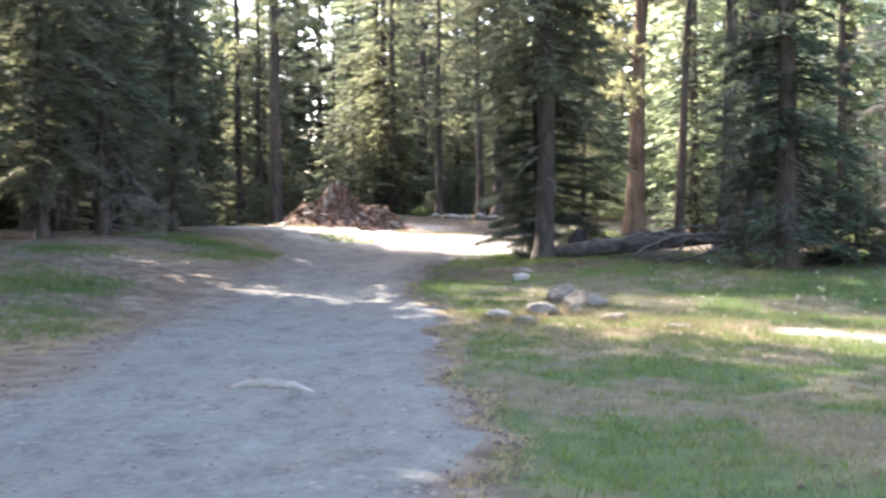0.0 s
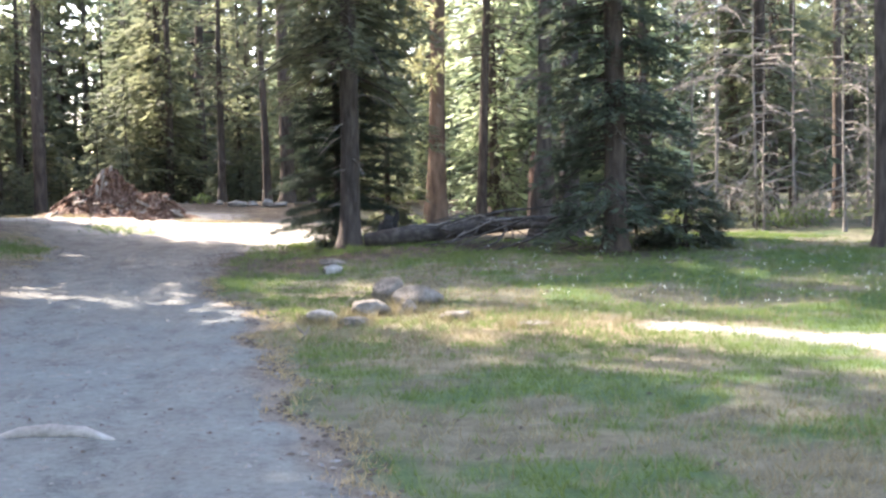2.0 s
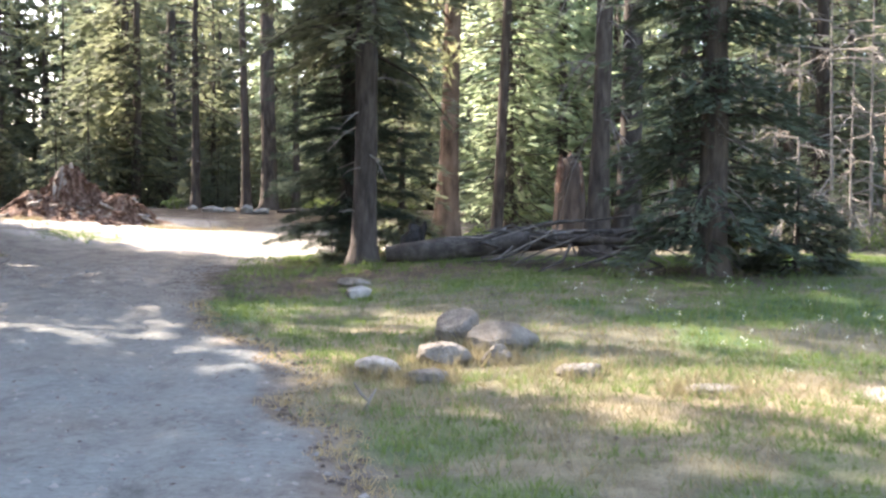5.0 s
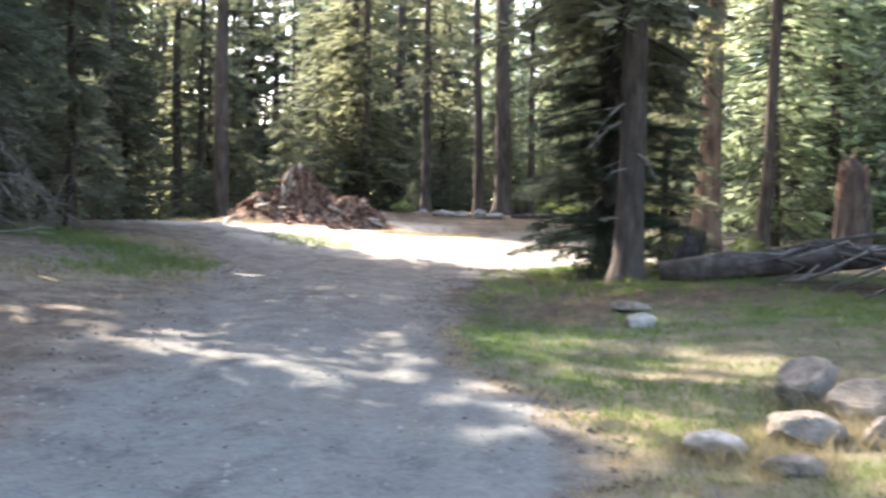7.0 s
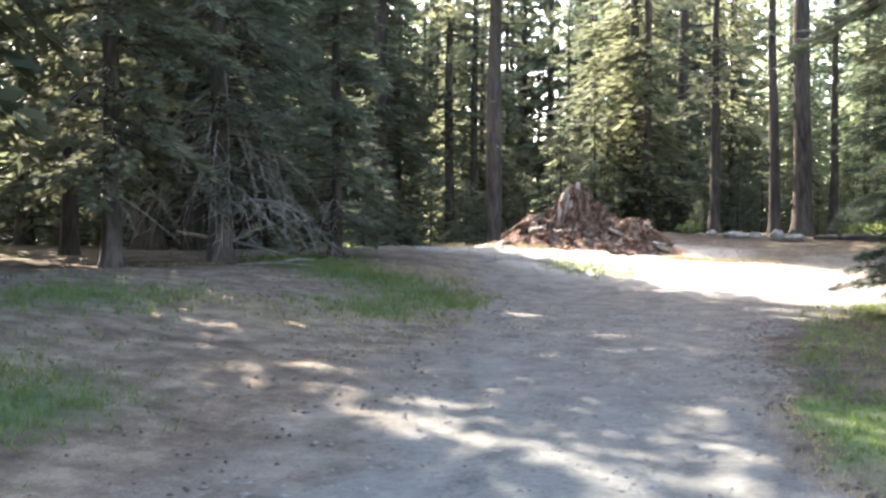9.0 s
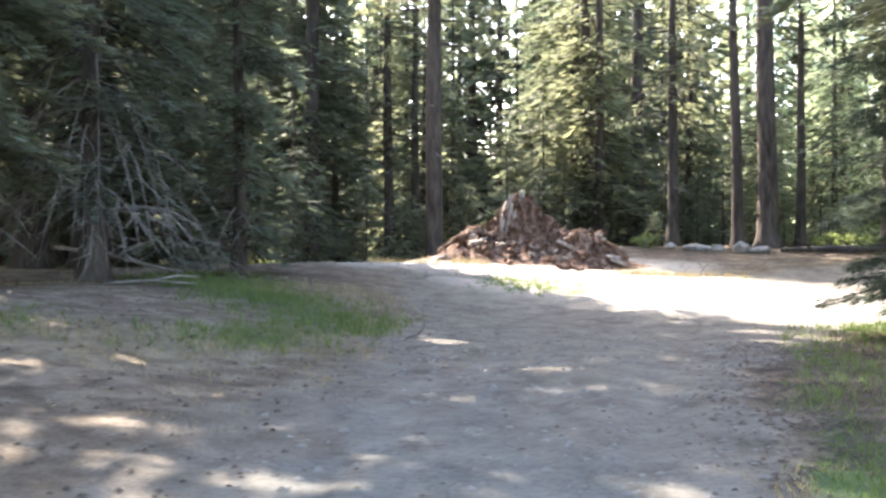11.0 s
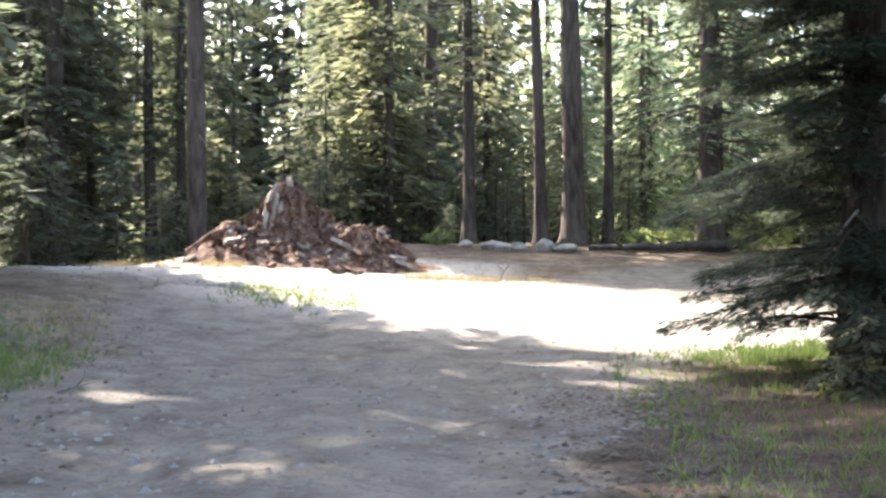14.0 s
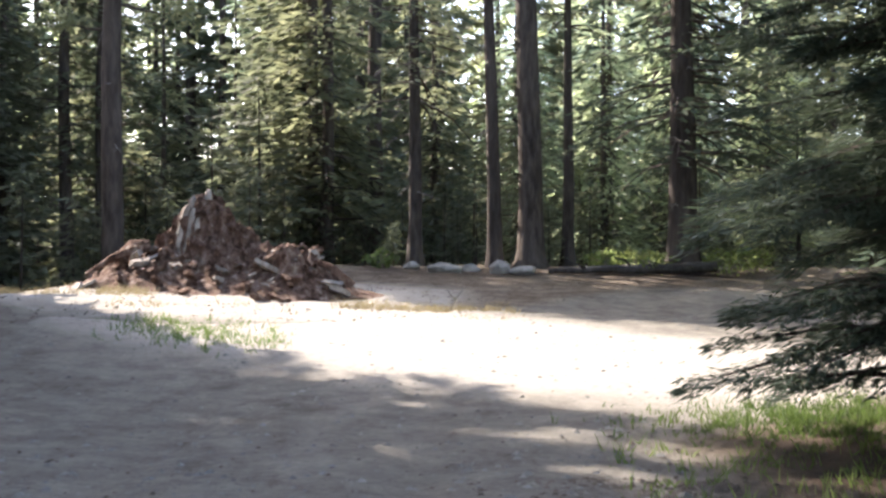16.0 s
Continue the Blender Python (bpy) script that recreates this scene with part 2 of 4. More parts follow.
def land(x, y):
    z = 0.40 * step(16, 26, y) + 0.35 * step(31, 39, y) + 0.70 * step(39, 49, y) + 0.9 * step(60, 160, y)
    z = z + 0.28 * np.exp(-((x + 7) ** 2 + (y - 41) ** 2) / 26)
    z = z + 0.55 * step(-4.6, -11, x) * step(8, 22, y) * (1 - 0.6 * step(31, 41, y)) + 1.2 * step(-14, -50, x)
    z = z - 1.15 * step(-8.2, -10.8, x) * step(38.5, 45, y)
    z = z + 0.22 * step(-1.5, 2.0, x) * step(12, 22, y) * (1 - step(30, 38, y))
    d = road_depth(x, y)
    off = 1 - step(-0.5, 0.6, d)
    z = z + off * (0.035 * hum(x, y, 0.9) + 0.022 * hum(x, y, 3.1, 2) + 0.010 * hum(x, y, 9.0, 4))
    z = z + (1 - off) * (0.018 * hum(x, y, 1.6, 1) + 0.013 * hum(x, y, 4.5, 3) * (0.4 + np.abs(hum(x, y, 0.8, 9))) + 0.007 * hum(x, y, 12.0, 5))
    left, right = road_sides(np.minimum(y, 30))
    mid = 0.5 * (left + right)
    for rut in (mid - 0.8, mid + 0.8):
        z = z - 0.03 * np.exp(-((x - rut) / 0.22) ** 2) * (1 - off) * (1 - step(29, 33, y))
    return z


def lz(x, y):
    return float(land(np.float64(x), np.float64(y)))


def mesh_object(name, verts, faces, material, parent=None, smooth=False, attrs=None):
    me = bpy.data.meshes.new(name)
    verts = np.asarray(verts, dtype=np.float64)
    me.from_pydata(verts.tolist(), [], faces.tolist() if isinstance(faces, np.ndarray) else faces)
    for key, values in (attrs or {}).items():
        a = me.attributes.new(key, "FLOAT", "POINT")
        a.data.foreach_set("value", np.asarray(values, dtype=np.float32))
    if smooth:
        me.polygons.foreach_set("use_smooth", np.ones(len(me.polygons), dtype=bool))
    me.materials.append(material)
    ob = new(name, me)
    if parent:
        ob.parent = parent
    return ob


def turf_clump(x, y):
    """1 where the turf is green and thick, 0 where it is thin and dead."""
    return step(-0.22, 0.5, 0.6 * hum(x, y, 1.1, 2) + 0.7 * hum(x, y, 2.9, 5) + 0.55 * hum(x, y, 8.0, 3) + 0.15)


def graded(lo, fine_lo, fine_hi, hi, fine, grow=1.22):
    mid = np.arange(fine_lo, fine_hi + fine / 2, fine)
    out, s, v = [], fine, mid[-1]
    while v < hi:
        s *= grow
        v += s
        out.append(v)
    low, s, v = [], fine, mid[0]
    while v > lo:
        s *= grow
        v -= s
        low.append(v)
    return np.array(low[::-1] + mid.tolist() + out)


def grid_faces(nx, ny):
    i, j = np.meshgrid(np.arange(nx - 1), np.arange(ny - 1), indexing="ij")
    a = (i * ny + j).ravel()
    return np.stack([a, a + ny, a + ny + 1, a + 1], 1)


gx, gy = graded(-600, -14, 10, 600, 0.19), graded(-60, 3, 46, 900, 0.2)
X, Y = [v.ravel() for v in np.meshgrid(gx, gy, indexing="ij")]
D = road_depth(X, Y)
Z = land(X, Y) - 0.05 * step(0.25, 0.8, D)


def bank_green(x, y):
    """How green the bank on the far side of the track is: a strip along the track and some loose patches."""
    along = np.clip(((x + 10.6) * 4.3 - (y - 32.8) * 4.2) / (4.3 ** 2 + 4.2 ** 2), 0, 1)
    strip = np.exp(-((x + 10.6 - 4.3 * along) ** 2 + (y - 32.8 + 4.2 * along) ** 2) / 0.8)
    loose = sum(np.exp(-((x - a) ** 2 / w ** 2 + (y - b) ** 2 / (1.6 * w) ** 2)) for a, b, w in
                ((-8.6, 19.2, 0.9), (-7.3, 19.6, 0.5), (-6.1, 14.4, 0.55), (-7.0, 26.3, 0.7), (-6.9, 16.6, 0.6), (-9.4, 24.0, 0.8), (-6.2, 36.1, 0.4), (-5.6, 35.85, 0.4), (-5.0, 35.5, 0.35)))
    return np.clip((strip + 0.8 * loose) * (1 + 0.6 * hum(x, y, 2.7, 6)), 0, 1)


lawn = np.clip((X > -2.6) * step(0.0, 0.2, -D) * (1 - step(27, 30, Y)) + 0.85 * bank_green(X, Y) * step(0.0, 0.4, -D)
               + 0.6 * step(4, 9, X) * step(20, 26, Y), 0, 1)


def bare_sun_strip(x, y):
    """Metres from the middle of the bare strip across the lawn, which is paled as a sun streak."""
    along = np.clip(((x - 2.4) * 4.6 - (y - 15.6) * 4.1) / (4.6 ** 2 + 4.1 ** 2), 0.2, 1.6)
    return np.hypot(x - 2.4 - 4.6 * along, y - 15.6 + 4.1 * along) + 0.3 * hum(x, y, 1.2, 3) + 0.15 * hum(x, y, 4.0, 1)


worn = bare_sun_strip(X, Y)
SIDE = 1 - step(-3.4, -2.9, X) * (1 - step(27, 29, Y))
bare = np.clip(step(-0.12 - 0.6 * SIDE, 0.02, D + 0.2 * (1 - SIDE) * hum(X, Y, 4.5, 2)) + 0.7 * np.exp(-((X + 6) ** 2 / 20 + (Y - 39) ** 2 / 8)) + 1.0 * (1 - step(0.3, 0.6, worn)), 0, 1)
dry = np.clip(np.exp(-((X - 1.6) ** 2 / 3.5 + (Y - 15.0) ** 2 / 2.2)) + 0.8 * np.exp(-((X + 0.7) ** 2 / 0.7 + (Y - 18.0) ** 2 / 6)) + 0.6 * np.exp(-((X - 2.6) ** 2 / 1.2 + (Y - 13.1) ** 2 / 0.9)) + 0.3 * step(0.15, 0.7, hum(X, Y, 1.4, 6)), 0, 1)
# spots of dark needle litter, which also paint in the shade under the boughs
LITTER_SHADE = ((0.1, 29.6, 2.6), (0.6, 27.2, 2.4), (-0.2, 26.2, 2.1), (-1.0, 28.4, 1.2), (-0.7, 24.3, 0.8), (-1.0, 22.9, 0.7), (0.5, 24.2, 1.1), (-1.2, 25.8, 0.8), (4.75, 22.7, 1.3), (3.2, 24.6, 0.9), (2.2, 25.3, 0.9), (-11.1, 31.2, 2.2), (-12.3, 28.2, 1.6), (-9.7, 34.2, 1.6), (1.0, 46.5, 2.6), (-3.2, 46.2, 1.8))
needles = np.clip(sum(0.9 * np.exp(-((X - a) ** 2 + (Y - c) ** 2) / s ** 2) for a, c, s in LITTER_SHADE) * (1 + 0.5 * hum(X, Y, 3.0, 7)), 0, 0.96) * (1 - bare)
# painted sun patch before the stump: pale colour where the sun falls
sun_patch = step(36.3, 37.6, Y + 0.35 * hum(X, Y, 2.5, 4)) * (1 - step(42.0, 43.2, Y + 0.4 * hum(X, Y, 2.0, 8))) * step(-11.2, -9.6, X) * (1 - step(-3.2, -2.2, X))
# the bare strip on the lawn gets the same painted sunlight
sun_patch = np.maximum(sun_patch, 1 - step(0.3, 0.6, worn))
lawn = lawn * (1 - needles)
ground = mesh_object("ground", np.stack([X, Y, Z], 1), grid_faces(len(gx), len(gy)), M_GROUND, None, True, {"lawn": lawn, "bare": bare, "dry": dry, "needles": needles, "sun_patch": sun_patch, "clump": np.maximum(turf_clump(X, Y), X < -3)})
tagged(ground, "forest floor of brown needle litter and patchy turf", "ground", kind="structure")

rx, ry = np.arange(-9.5, 14.01, 0.12), np.arange(-2, 45.01, 0.12)
X, Y = [v.ravel() for v in np.meshgrid(rx, ry, indexing="ij")]
D = road_depth(X, Y)
Z = land(X, Y) + 0.006 - 0.05 * (1 - step(-0.5, 0.3, D))
F = grid_faces(len(rx), len(ry))
F = F[(D[F].max(1) > -0.25)]
used = np.unique(F)
renum = np.full(len(X), -1)
renum[used] = np.arange(len(used))
# the last mask pales the track inside the sunlit band, as painted sunlight
road = mesh_object("road", np.stack([X, Y, Z], 1)[used], renum[F], M_ROAD, None, True, {"edge": np.clip(1 - step(0.0, 0.2 + 0.5 * (X[used] < -3.2), D[used] + 0.3 * hum(X[used], Y[used], 3.0, 5)) + 0.9 * step(15, 26, Y[used]), 0, 1), "sun_patch": step(31.5, 34, Y[used] + 0.55 * X[used] + 1 + 0.5 * hum(X[used], Y[used], 1.5, 4)) * (1 - step(26.4, 28.2, 0.66 * X[used] + 0.75 * Y[used] + 0.4 * hum(X[used], Y[used], 1.2, 7)))})
tagged(road, "pale grey dirt track with worn wheel ruts", "dirt road", kind="structure")


# ---- helpers for things ----
def thing(name, x, y, z=None, rz=0.0, scale=1.0):
    ob = new(name)
    ob.empty_display_size = 0.3
    ob.matrix_basis = pose(x, y, lz(x, y) if z is None else z, 0, 0, rz) @ Matrix.Scale(scale, 4)
    return ob


def tube(points, radii, sides=8, rng=None, rough=0.0):
    """Rings along a bent line, closed at both ends: verts and faces."""
    pts = np.asarray(points, float)
    V, Fc = [], []
    up0 = np.array([0.31, 0.17, 0.93])
    for k, p in enumerate(pts):
        way = pts[min(k + 1, len(pts) - 1)] - pts[max(k - 1, 0)]
        way = way / (np.linalg.norm(way) + 1e-9)
        a = np.cross(way, up0 if abs(way @ up0) < 0.9 else np.array([1.0, 0.1, 0]))
        a /= np.linalg.norm(a)
        b = np.cross(way, a)
        for s in range(sides):
            w = 2 * math.pi * s / sides
            r = radii[k] * (1 + (rng.uniform(-rough, rough) if rng else 0))
            V.append(p + r * (math.cos(w) * a + math.sin(w) * b))
    for k in range(len(pts) - 1):
        for s in range(sides):
            s2 = (s + 1) % sides
            Fc.append([k * sides + s, k * sides + s2, (k + 1) * sides + s2, (k + 1) * sides + s])
    Fc.append(list(range(sides))[::-1])
    Fc.append([(len(pts) - 1) * sides + s for s in range(sides)])
    return V, Fc


def join(parts):
    V, Fc = [], []
    for v, f in parts:
        n = len(V)
        V.extend(v)
        Fc.extend([[i + n for i in face] for face in f])
    return V, Fc


def blades(base, way, side, length, width):
    """Pointed four-cornered leaves, one island each."""
    n = len(base)
    L, Wd = np.reshape(length, (-1, 1)) * np.ones((n, 1)), np.reshape(width, (-1, 1)) * np.ones((n, 1))
    mid = base + way * L * 0.45
    V = np.stack([base, mid + side * Wd, base + way * L, mid - side * Wd], 1).reshape(-1, 3)
    return V, np.arange(4 * n).reshape(-1, 4)


def unit(v):
    return v / (np.linalg.norm(v, axis=-1, keepdims=True) + 1e-9)


def fir_crown(rng, H, z0, reach, whorl=0.42, per=6, leaf=26, blade=0.24, droop=0.35, low=1.0, taper=0.75, top_thin=9.0, wide=0.17, limbs=True):
    """Needle sprays and limbs of a fir: verts and faces of each."""
    B, Wy, Sd, Ln = [], [], [], []
    sticks = []
    z = z0
    while z < H - 0.4:
        u = (z - z0) / (H - z0)
        span = reach * (1 - u) ** taper * (low + (1 - low) * min(1, u / 0.2))
        k = per if z < top_thin else max(3, per - 2)
        for _ in range(k):
            a = rng.uniform(0, 2 * math.pi)
            ln = span * rng.uniform(0.6, 1.12) + 0.15
            out = np.array([math.cos(a), math.sin(a), 0.0])
            acr = np.array([-out[1], out[0], 0.0])
            rise = rng.uniform(-0.12, 0.22)
            dr = droop * rng.uniform(0.6, 1.4)
            zb = z + rng.uniform(-0.2, 0.2)

            def at(s):
                s = np.asarray(s)[..., None]
                return np.array([0, 0, zb]) + out * ln * s + np.array([0, 0, 1.0]) * ln * (rise * s - dr * s * s)

            n = int(leaf * (0.4 + ln) * (1.0 if z < top_thin else 0.55))
            s = rng.uniform(0.12, 1.0, n) ** 0.8
            w = (0.34 * ln * (1.08 - s)) * rng.uniform(-1, 1, n)
            p = at(s) + acr * w[:, None] + np.array([0, 0, 1.0]) * (-0.25 * np.abs(w) + rng.normal(0, 0.03, n))[:, None]
            fan = np.sign(w) * rng.uniform(0.3, 1.1, n)
            d = unit(out * np.cos(fan)[:, None] + acr * np.sin(fan)[:, None] + np.array([0, 0, 1.0]) * rng.normal(-0.22, 0.22, n)[:, None])
            sd = unit(np.cross(d, np.array([0, 0, 1.0]) + rng.normal(0, 0.35, (n, 3))))
            B.append(p), Wy.append(d), Sd.append(sd), Ln.append(blade * rng.uniform(0.6, 1.3, n) * (1.0 if z < top_thin else 1.5))
            if limbs and z < top_thin + 1:
                sticks.append(tube(at(np.linspace(0, 0.9, 3)), [0.012 + 0.011 * ln, 0.009 + 0.006 * ln, 0.004], 3))
        z += whorl * rng.uniform(0.7, 1.3) * (1.0 if z < top_thin else 1.5)
    Ln = np.concatenate(Ln)
    return blades(np.concatenate(B), np.concatenate(Wy), np.concatenate(Sd), Ln, Ln * wide), join(sticks)


def pine_crown(rng, H, z0, reach, limbs=46, tufts=9, spikes=11, blade=0.3):
    """Needle tufts at the ends of upswept limbs."""
    B, Wy, Sd, Ln, sticks = [], [], [], [], []
    for k in range(limbs):
        u = (k + rng.uniform(0, 1)) / limbs
        zb = z0 + (H - z0) * u ** 0.9
        ln = reach * (1 - u) ** 0.6 * rng.uniform(0.55, 1.1) + 0.3
        a = rng.uniform(0, 2 * math.pi)
        out = np.array([math.cos(a), math.sin(a), 0.0])
        acr = np.array([-out[1], out[0], 0.0])
        sag = rng.uniform(-0.35, 0.25)
        s = np.linspace(0, 1, 5)[:, None]
        line = np.array([0, 0, zb]) + out * ln * s + np.array([0, 0, 1.0]) * ln * (sag * s + 0.22 * s * s)
        sticks.append(tube(line, [0.02 + 0.014 * ln, 0.02 + 0.008 * ln, 0.016, 0.011, 0.006], 4))
        for _ in range(tufts):
            q = rng.uniform(0.35, 1.05)
            c = np.array([0, 0, zb]) + out * ln * q + np.array([0, 0, 1.0]) * ln * (sag * q + 0.22 * q * q) + acr * rng.normal(0, 0.22 * ln * (1.2 - q) + 0.1) + np.array([0, 0, rng.normal(0, 0.16)])
            d = unit(rng.normal(0, 1, (spikes, 3)) + out * 0.6 + np.array([0, 0, 0.25]))
            B.append(np.repeat(c[None], spikes, 0) + rng.normal(0, 0.05, (spikes, 3))), Wy.append(d)
            Sd.append(unit(np.cross(d, rng.normal(0, 1, (spikes, 3))))), Ln.append(blade * rng.uniform(0.6, 1.25, spikes))
    Ln = np.concatenate(Ln)
    return blades(np.concatenate(B), np.concatenate(Wy), np.concatenate(Sd), Ln, Ln * 0.11), join(sticks)


def dead_limb(rng, z_lo, z_hi, reach, droop=0.5, twigs=4):
    """A bare hanging limb with its twigs, low on a trunk."""
    zb, a, ln = rng.uniform(z_lo, z_hi), rng.uniform(0, 2 * math.pi), reach * rng.uniform(0.35, 1.1)
    droop, rise = droop * rng.uniform(0.1, 1.9), rng.uniform(-0.35, 0.4)
    out = np.array([math.cos(a), math.sin(a), 0.0])
    acr = np.array([-out[1], out[0], 0.0])
    bend = rng.uniform(-0.5, 0.5)

    def at(s):
        p = np.array([0, 0, zb]) + out * ln * s + acr * ln * bend * s * s + np.array([0, 0, 1.0]) * ln * (rise * s - droop * s * s)
        return np.array([p[0], p[1], max(p[2], 0.1)])

    parts = [tube([at(s) for s in (0, 0.3, 0.6, 0.85, 1.0)], [0.018, 0.015, 0.011, 0.008, 0.004], 4)]
    for _ in range(twigs):
        q = rng.uniform(0.3, 0.95)
        d = unit(out * rng.uniform(0.2, 1) + acr * rng.uniform(-1, 1) + np.array([0, 0, rng.uniform(-0.9, 0.1)]))
        t = ln * rng.uniform(0.15, 0.4)
        parts.append(tube([at(q), at(q) + d * t * 0.5, at(q) + d * t + np.array([0, 0, -0.12 * t])], [0.009, 0.006, 0.003], 3))
    return join(parts)


def hanging_limb(rng):
    """A long bare limb that leaves the trunk low and droops to the ground, forked near its end."""
    zb, a, ln = rng.uniform(0.9, 3.6), rng.uniform(0, 2 * math.pi), rng.uniform(0.8, 2.3)
    out, acr = np.array([math.cos(a), math.sin(a), 0.0]), np.array([-math.sin(a), math.cos(a), 0.0])
    fall, bend = rng.uniform(0.75, 1.0) * zb, rng.uniform(-0.4, 0.4)

    def at(q):
        p = out * ln * q ** 0.75 + acr * ln * bend * q * q + np.array([0, 0, zb + 0.12 * ln * math.sin(3.1 * q) - fall * q ** 1.7])
        return np.array([p[0], p[1], max(p[2], 0.04)])

    thick = rng.uniform(0.012, 0.022)
    parts = [tube([at(q) for q in (0, 0.2, 0.4, 0.6, 0.8, 1.0)], [thick, thick * 0.9, thick * 0.75, thick * 0.6, thick * 0.45, thick * 0.2], 5)]
    for _ in range(8):
        q = rng.uniform(0.3, 0.95)
        d = unit(out * rng.uniform(0, 0.8) + acr * rng.uniform(-0.9, 0.9) + np.array([0, 0, rng.uniform(-1.0, -0.1)]))
        t = rng.uniform(0.2, 0.6)
        p = at(q)
        e = p + d * t
        parts.append(tube([p, p + d * t * 0.5 + acr * 0.03, np.array([e[0], e[1], max(e[2], 0.03)])], [thick * 0.5, thick * 0.35, thick * 0.15], 4))
    return join(parts)


def trunk_mesh(rng, H, r, lean=(0, 0), sides=12, flare=1.5, rise=0.22):
    zs = np.array([-0.25, 0.0, 0.12, 0.35, 0.9, 2, 3.5, 5.5, 8, 11, H * 0.72, H])
    zs = np.unique(np.minimum(zs, H))
    pts = [(lean[0] * z + 0.02 * math.sin(z * 0.9), lean[1] * z + 0.02 * math.cos(z * 0.7), z) for z in zs]
    radii = [r * (1 - 0.93 * max(z, 0) / H) * (1 + (flare - 1) * math.exp(-max(z, 0) / rise)) for z in zs]
    return tube(pts, radii, sides, rng, 0.05)


def make_tree(name, seed, x, y, H, r, bark, needles, kind, lean=(0, 0), rz=0.0, dead=(0, 0, 0, 0), label="", category="fir tree", group="", flare=1.5, rise=0.22, hanging=0, **crown):
    rng = np.random.default_rng(seed)
    tree = thing(name, x, y, rz=rz)
    v, f = trunk_mesh(rng, H, r, lean, 12, flare, rise)
    mesh_object("trunk", v, f, bark, tree, True)
    if kind:
        (cv, cf), (sv, sf) = (fir_crown if kind == "fir" else pine_crown)(rng, H, **crown)
        shift = np.array([lean[0], lean[1], 0.0])
        cv = np.asarray(cv)
        cv = cv + shift * cv[:, 2:3]
        mesh_object("crown", cv, cf, needles, tree)
        sv = np.asarray(sv)
        if len(sv):
            tagged(mesh_object("branchwork", sv + shift * sv[:, 2:3], sf, bark, tree), kind="stuff")
    if not kind:
        dv, df = join([dead_limb(rng, *dead[:2], *dead[3:]) for _ in range(dead[2])])
        tagged(mesh_object("crown", dv, df, M_TWIG, tree), kind="stuff")
        dead = (0, 0, 0, 0)
    for _ in range(dead[2]):
        dv, df = dead_limb(rng, *dead[:2], *dead[3:])
        dv = np.asarray(dv)
        mesh_object("dead_limb", dv + np.array([lean[0], lean[1], 0.0]) * dv[:, 2:3], df, M_TWIG, tree)
    for _ in range(hanging):
        mesh_object("dead_limb", *hanging_limb(rng), M_LIMB, tree)
    return tagged(tree, label, category, group)


def plant(model, x, y, rz=0.0, s=1.0, sz=None, label=""):
    ob = copy_thing(model, pose(x, y, lz(x, y) - 0.03, 0, 0, rz) @ Matrix.Diagonal((s, s, sz or s, 1)))
    if label:
        tagged(ob, label)
    return ob


# ---- trees that stand near the track ----
make_tree("fir_tree", 11, 0.22, 27.3, 24, 0.21, M_BARK_GREY, M_FIR_DARK, "fir", (0.012, 0), dead=(0.6, 5, 14, 1.0),
    label="tall fir with a bare grey trunk beside the track", z0=3.7, reach=2.1, per=7, leaf=65, blade=0.26, droop=0.45, wide=0.13, top_thin=8)
make_tree("fir_tree", 12, 0.16, 29.6, 22, 0.22, M_BARK_DARK, M_FIR_NEAR, "fir", (0.0, 0), dead=(0.6, 1.6, 3, 0.7),
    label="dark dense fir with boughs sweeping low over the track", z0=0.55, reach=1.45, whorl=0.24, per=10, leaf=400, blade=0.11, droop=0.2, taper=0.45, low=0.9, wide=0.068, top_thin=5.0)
make_tree("fir_tree", 13, 4.6, 22.7, 20, 0.2, M_BARK_DARK, M_FIR_NEAR, "fir", (0.0, 0), dead=(0.4, 2.4, 14, 0.9),
    label="dark dense fir standing at the end of the fallen log", z0=0.6, reach=1.3, whorl=0.32, per=8, leaf=85, blade=0.19, droop=0.35, wide=0.12, top_thin=8)
make_tree("fir_tree", 14, -11.3, 31.2, 10.0, 0.2, M_BARK_DARK, M_FIR_DARK, "fir", (0.0, 0), dead=(2.4, 6.0, 26, 1.5, 0.6, 8), hanging=42,
    label="fir with many bare drooping dead limbs low on its trunk", z0=1.3, reach=2.1, whorl=0.34, per=6, leaf=80, blade=0.17, droop=0.4, low=0.5, wide=0.13, top_thin=6)
make_tree("fir_tree", 15, 4.15, 27.0, 23, 0.17, M_BARK_DARK, M_FIR_DARK, "fir", (0.03, 0), dead=(1.8, 7, 34, 1.0, 1.1, 7), flare=2.0, rise=0.5,
    label="slim dark fir growing close beside another trunk", z0=6.0, reach=1.6, per=5, leaf=18)
make_tree("fir_tree", 16, 4.75, 27.2, 24, 0.2, M_BARK_DARK, M_FIR_DARK, "fir", (0.022, 0), dead=(1.5, 7, 14, 0.9), flare=2.0, rise=0.5,
    label="grey fir growing close beside another trunk", z0=6.5, reach=1.7, per=5, leaf=18)
make_tree("pine_tree", 17, 2.95, 36.5, 25, 0.25, M_BARK_ORANGE, M_PINE, "pine", (0.03, 0), category="pine tree",
    dead=(1.5, 6, 12, 1.0), flare=1.75, rise=0.9,
    label="pine with a flaky orange trunk behind the log", z0=3.8, reach=2.2, limbs=70)
make_tree("fir_tree", 18, 4.3, 37.0, 20, 0.15, M_BARK_DARK, M_FIR, "fir", (0.045, 0), label="slim dark fir leaning a little", z0=5.0, reach=1.4, per=4, leaf=16, whorl=0.6)

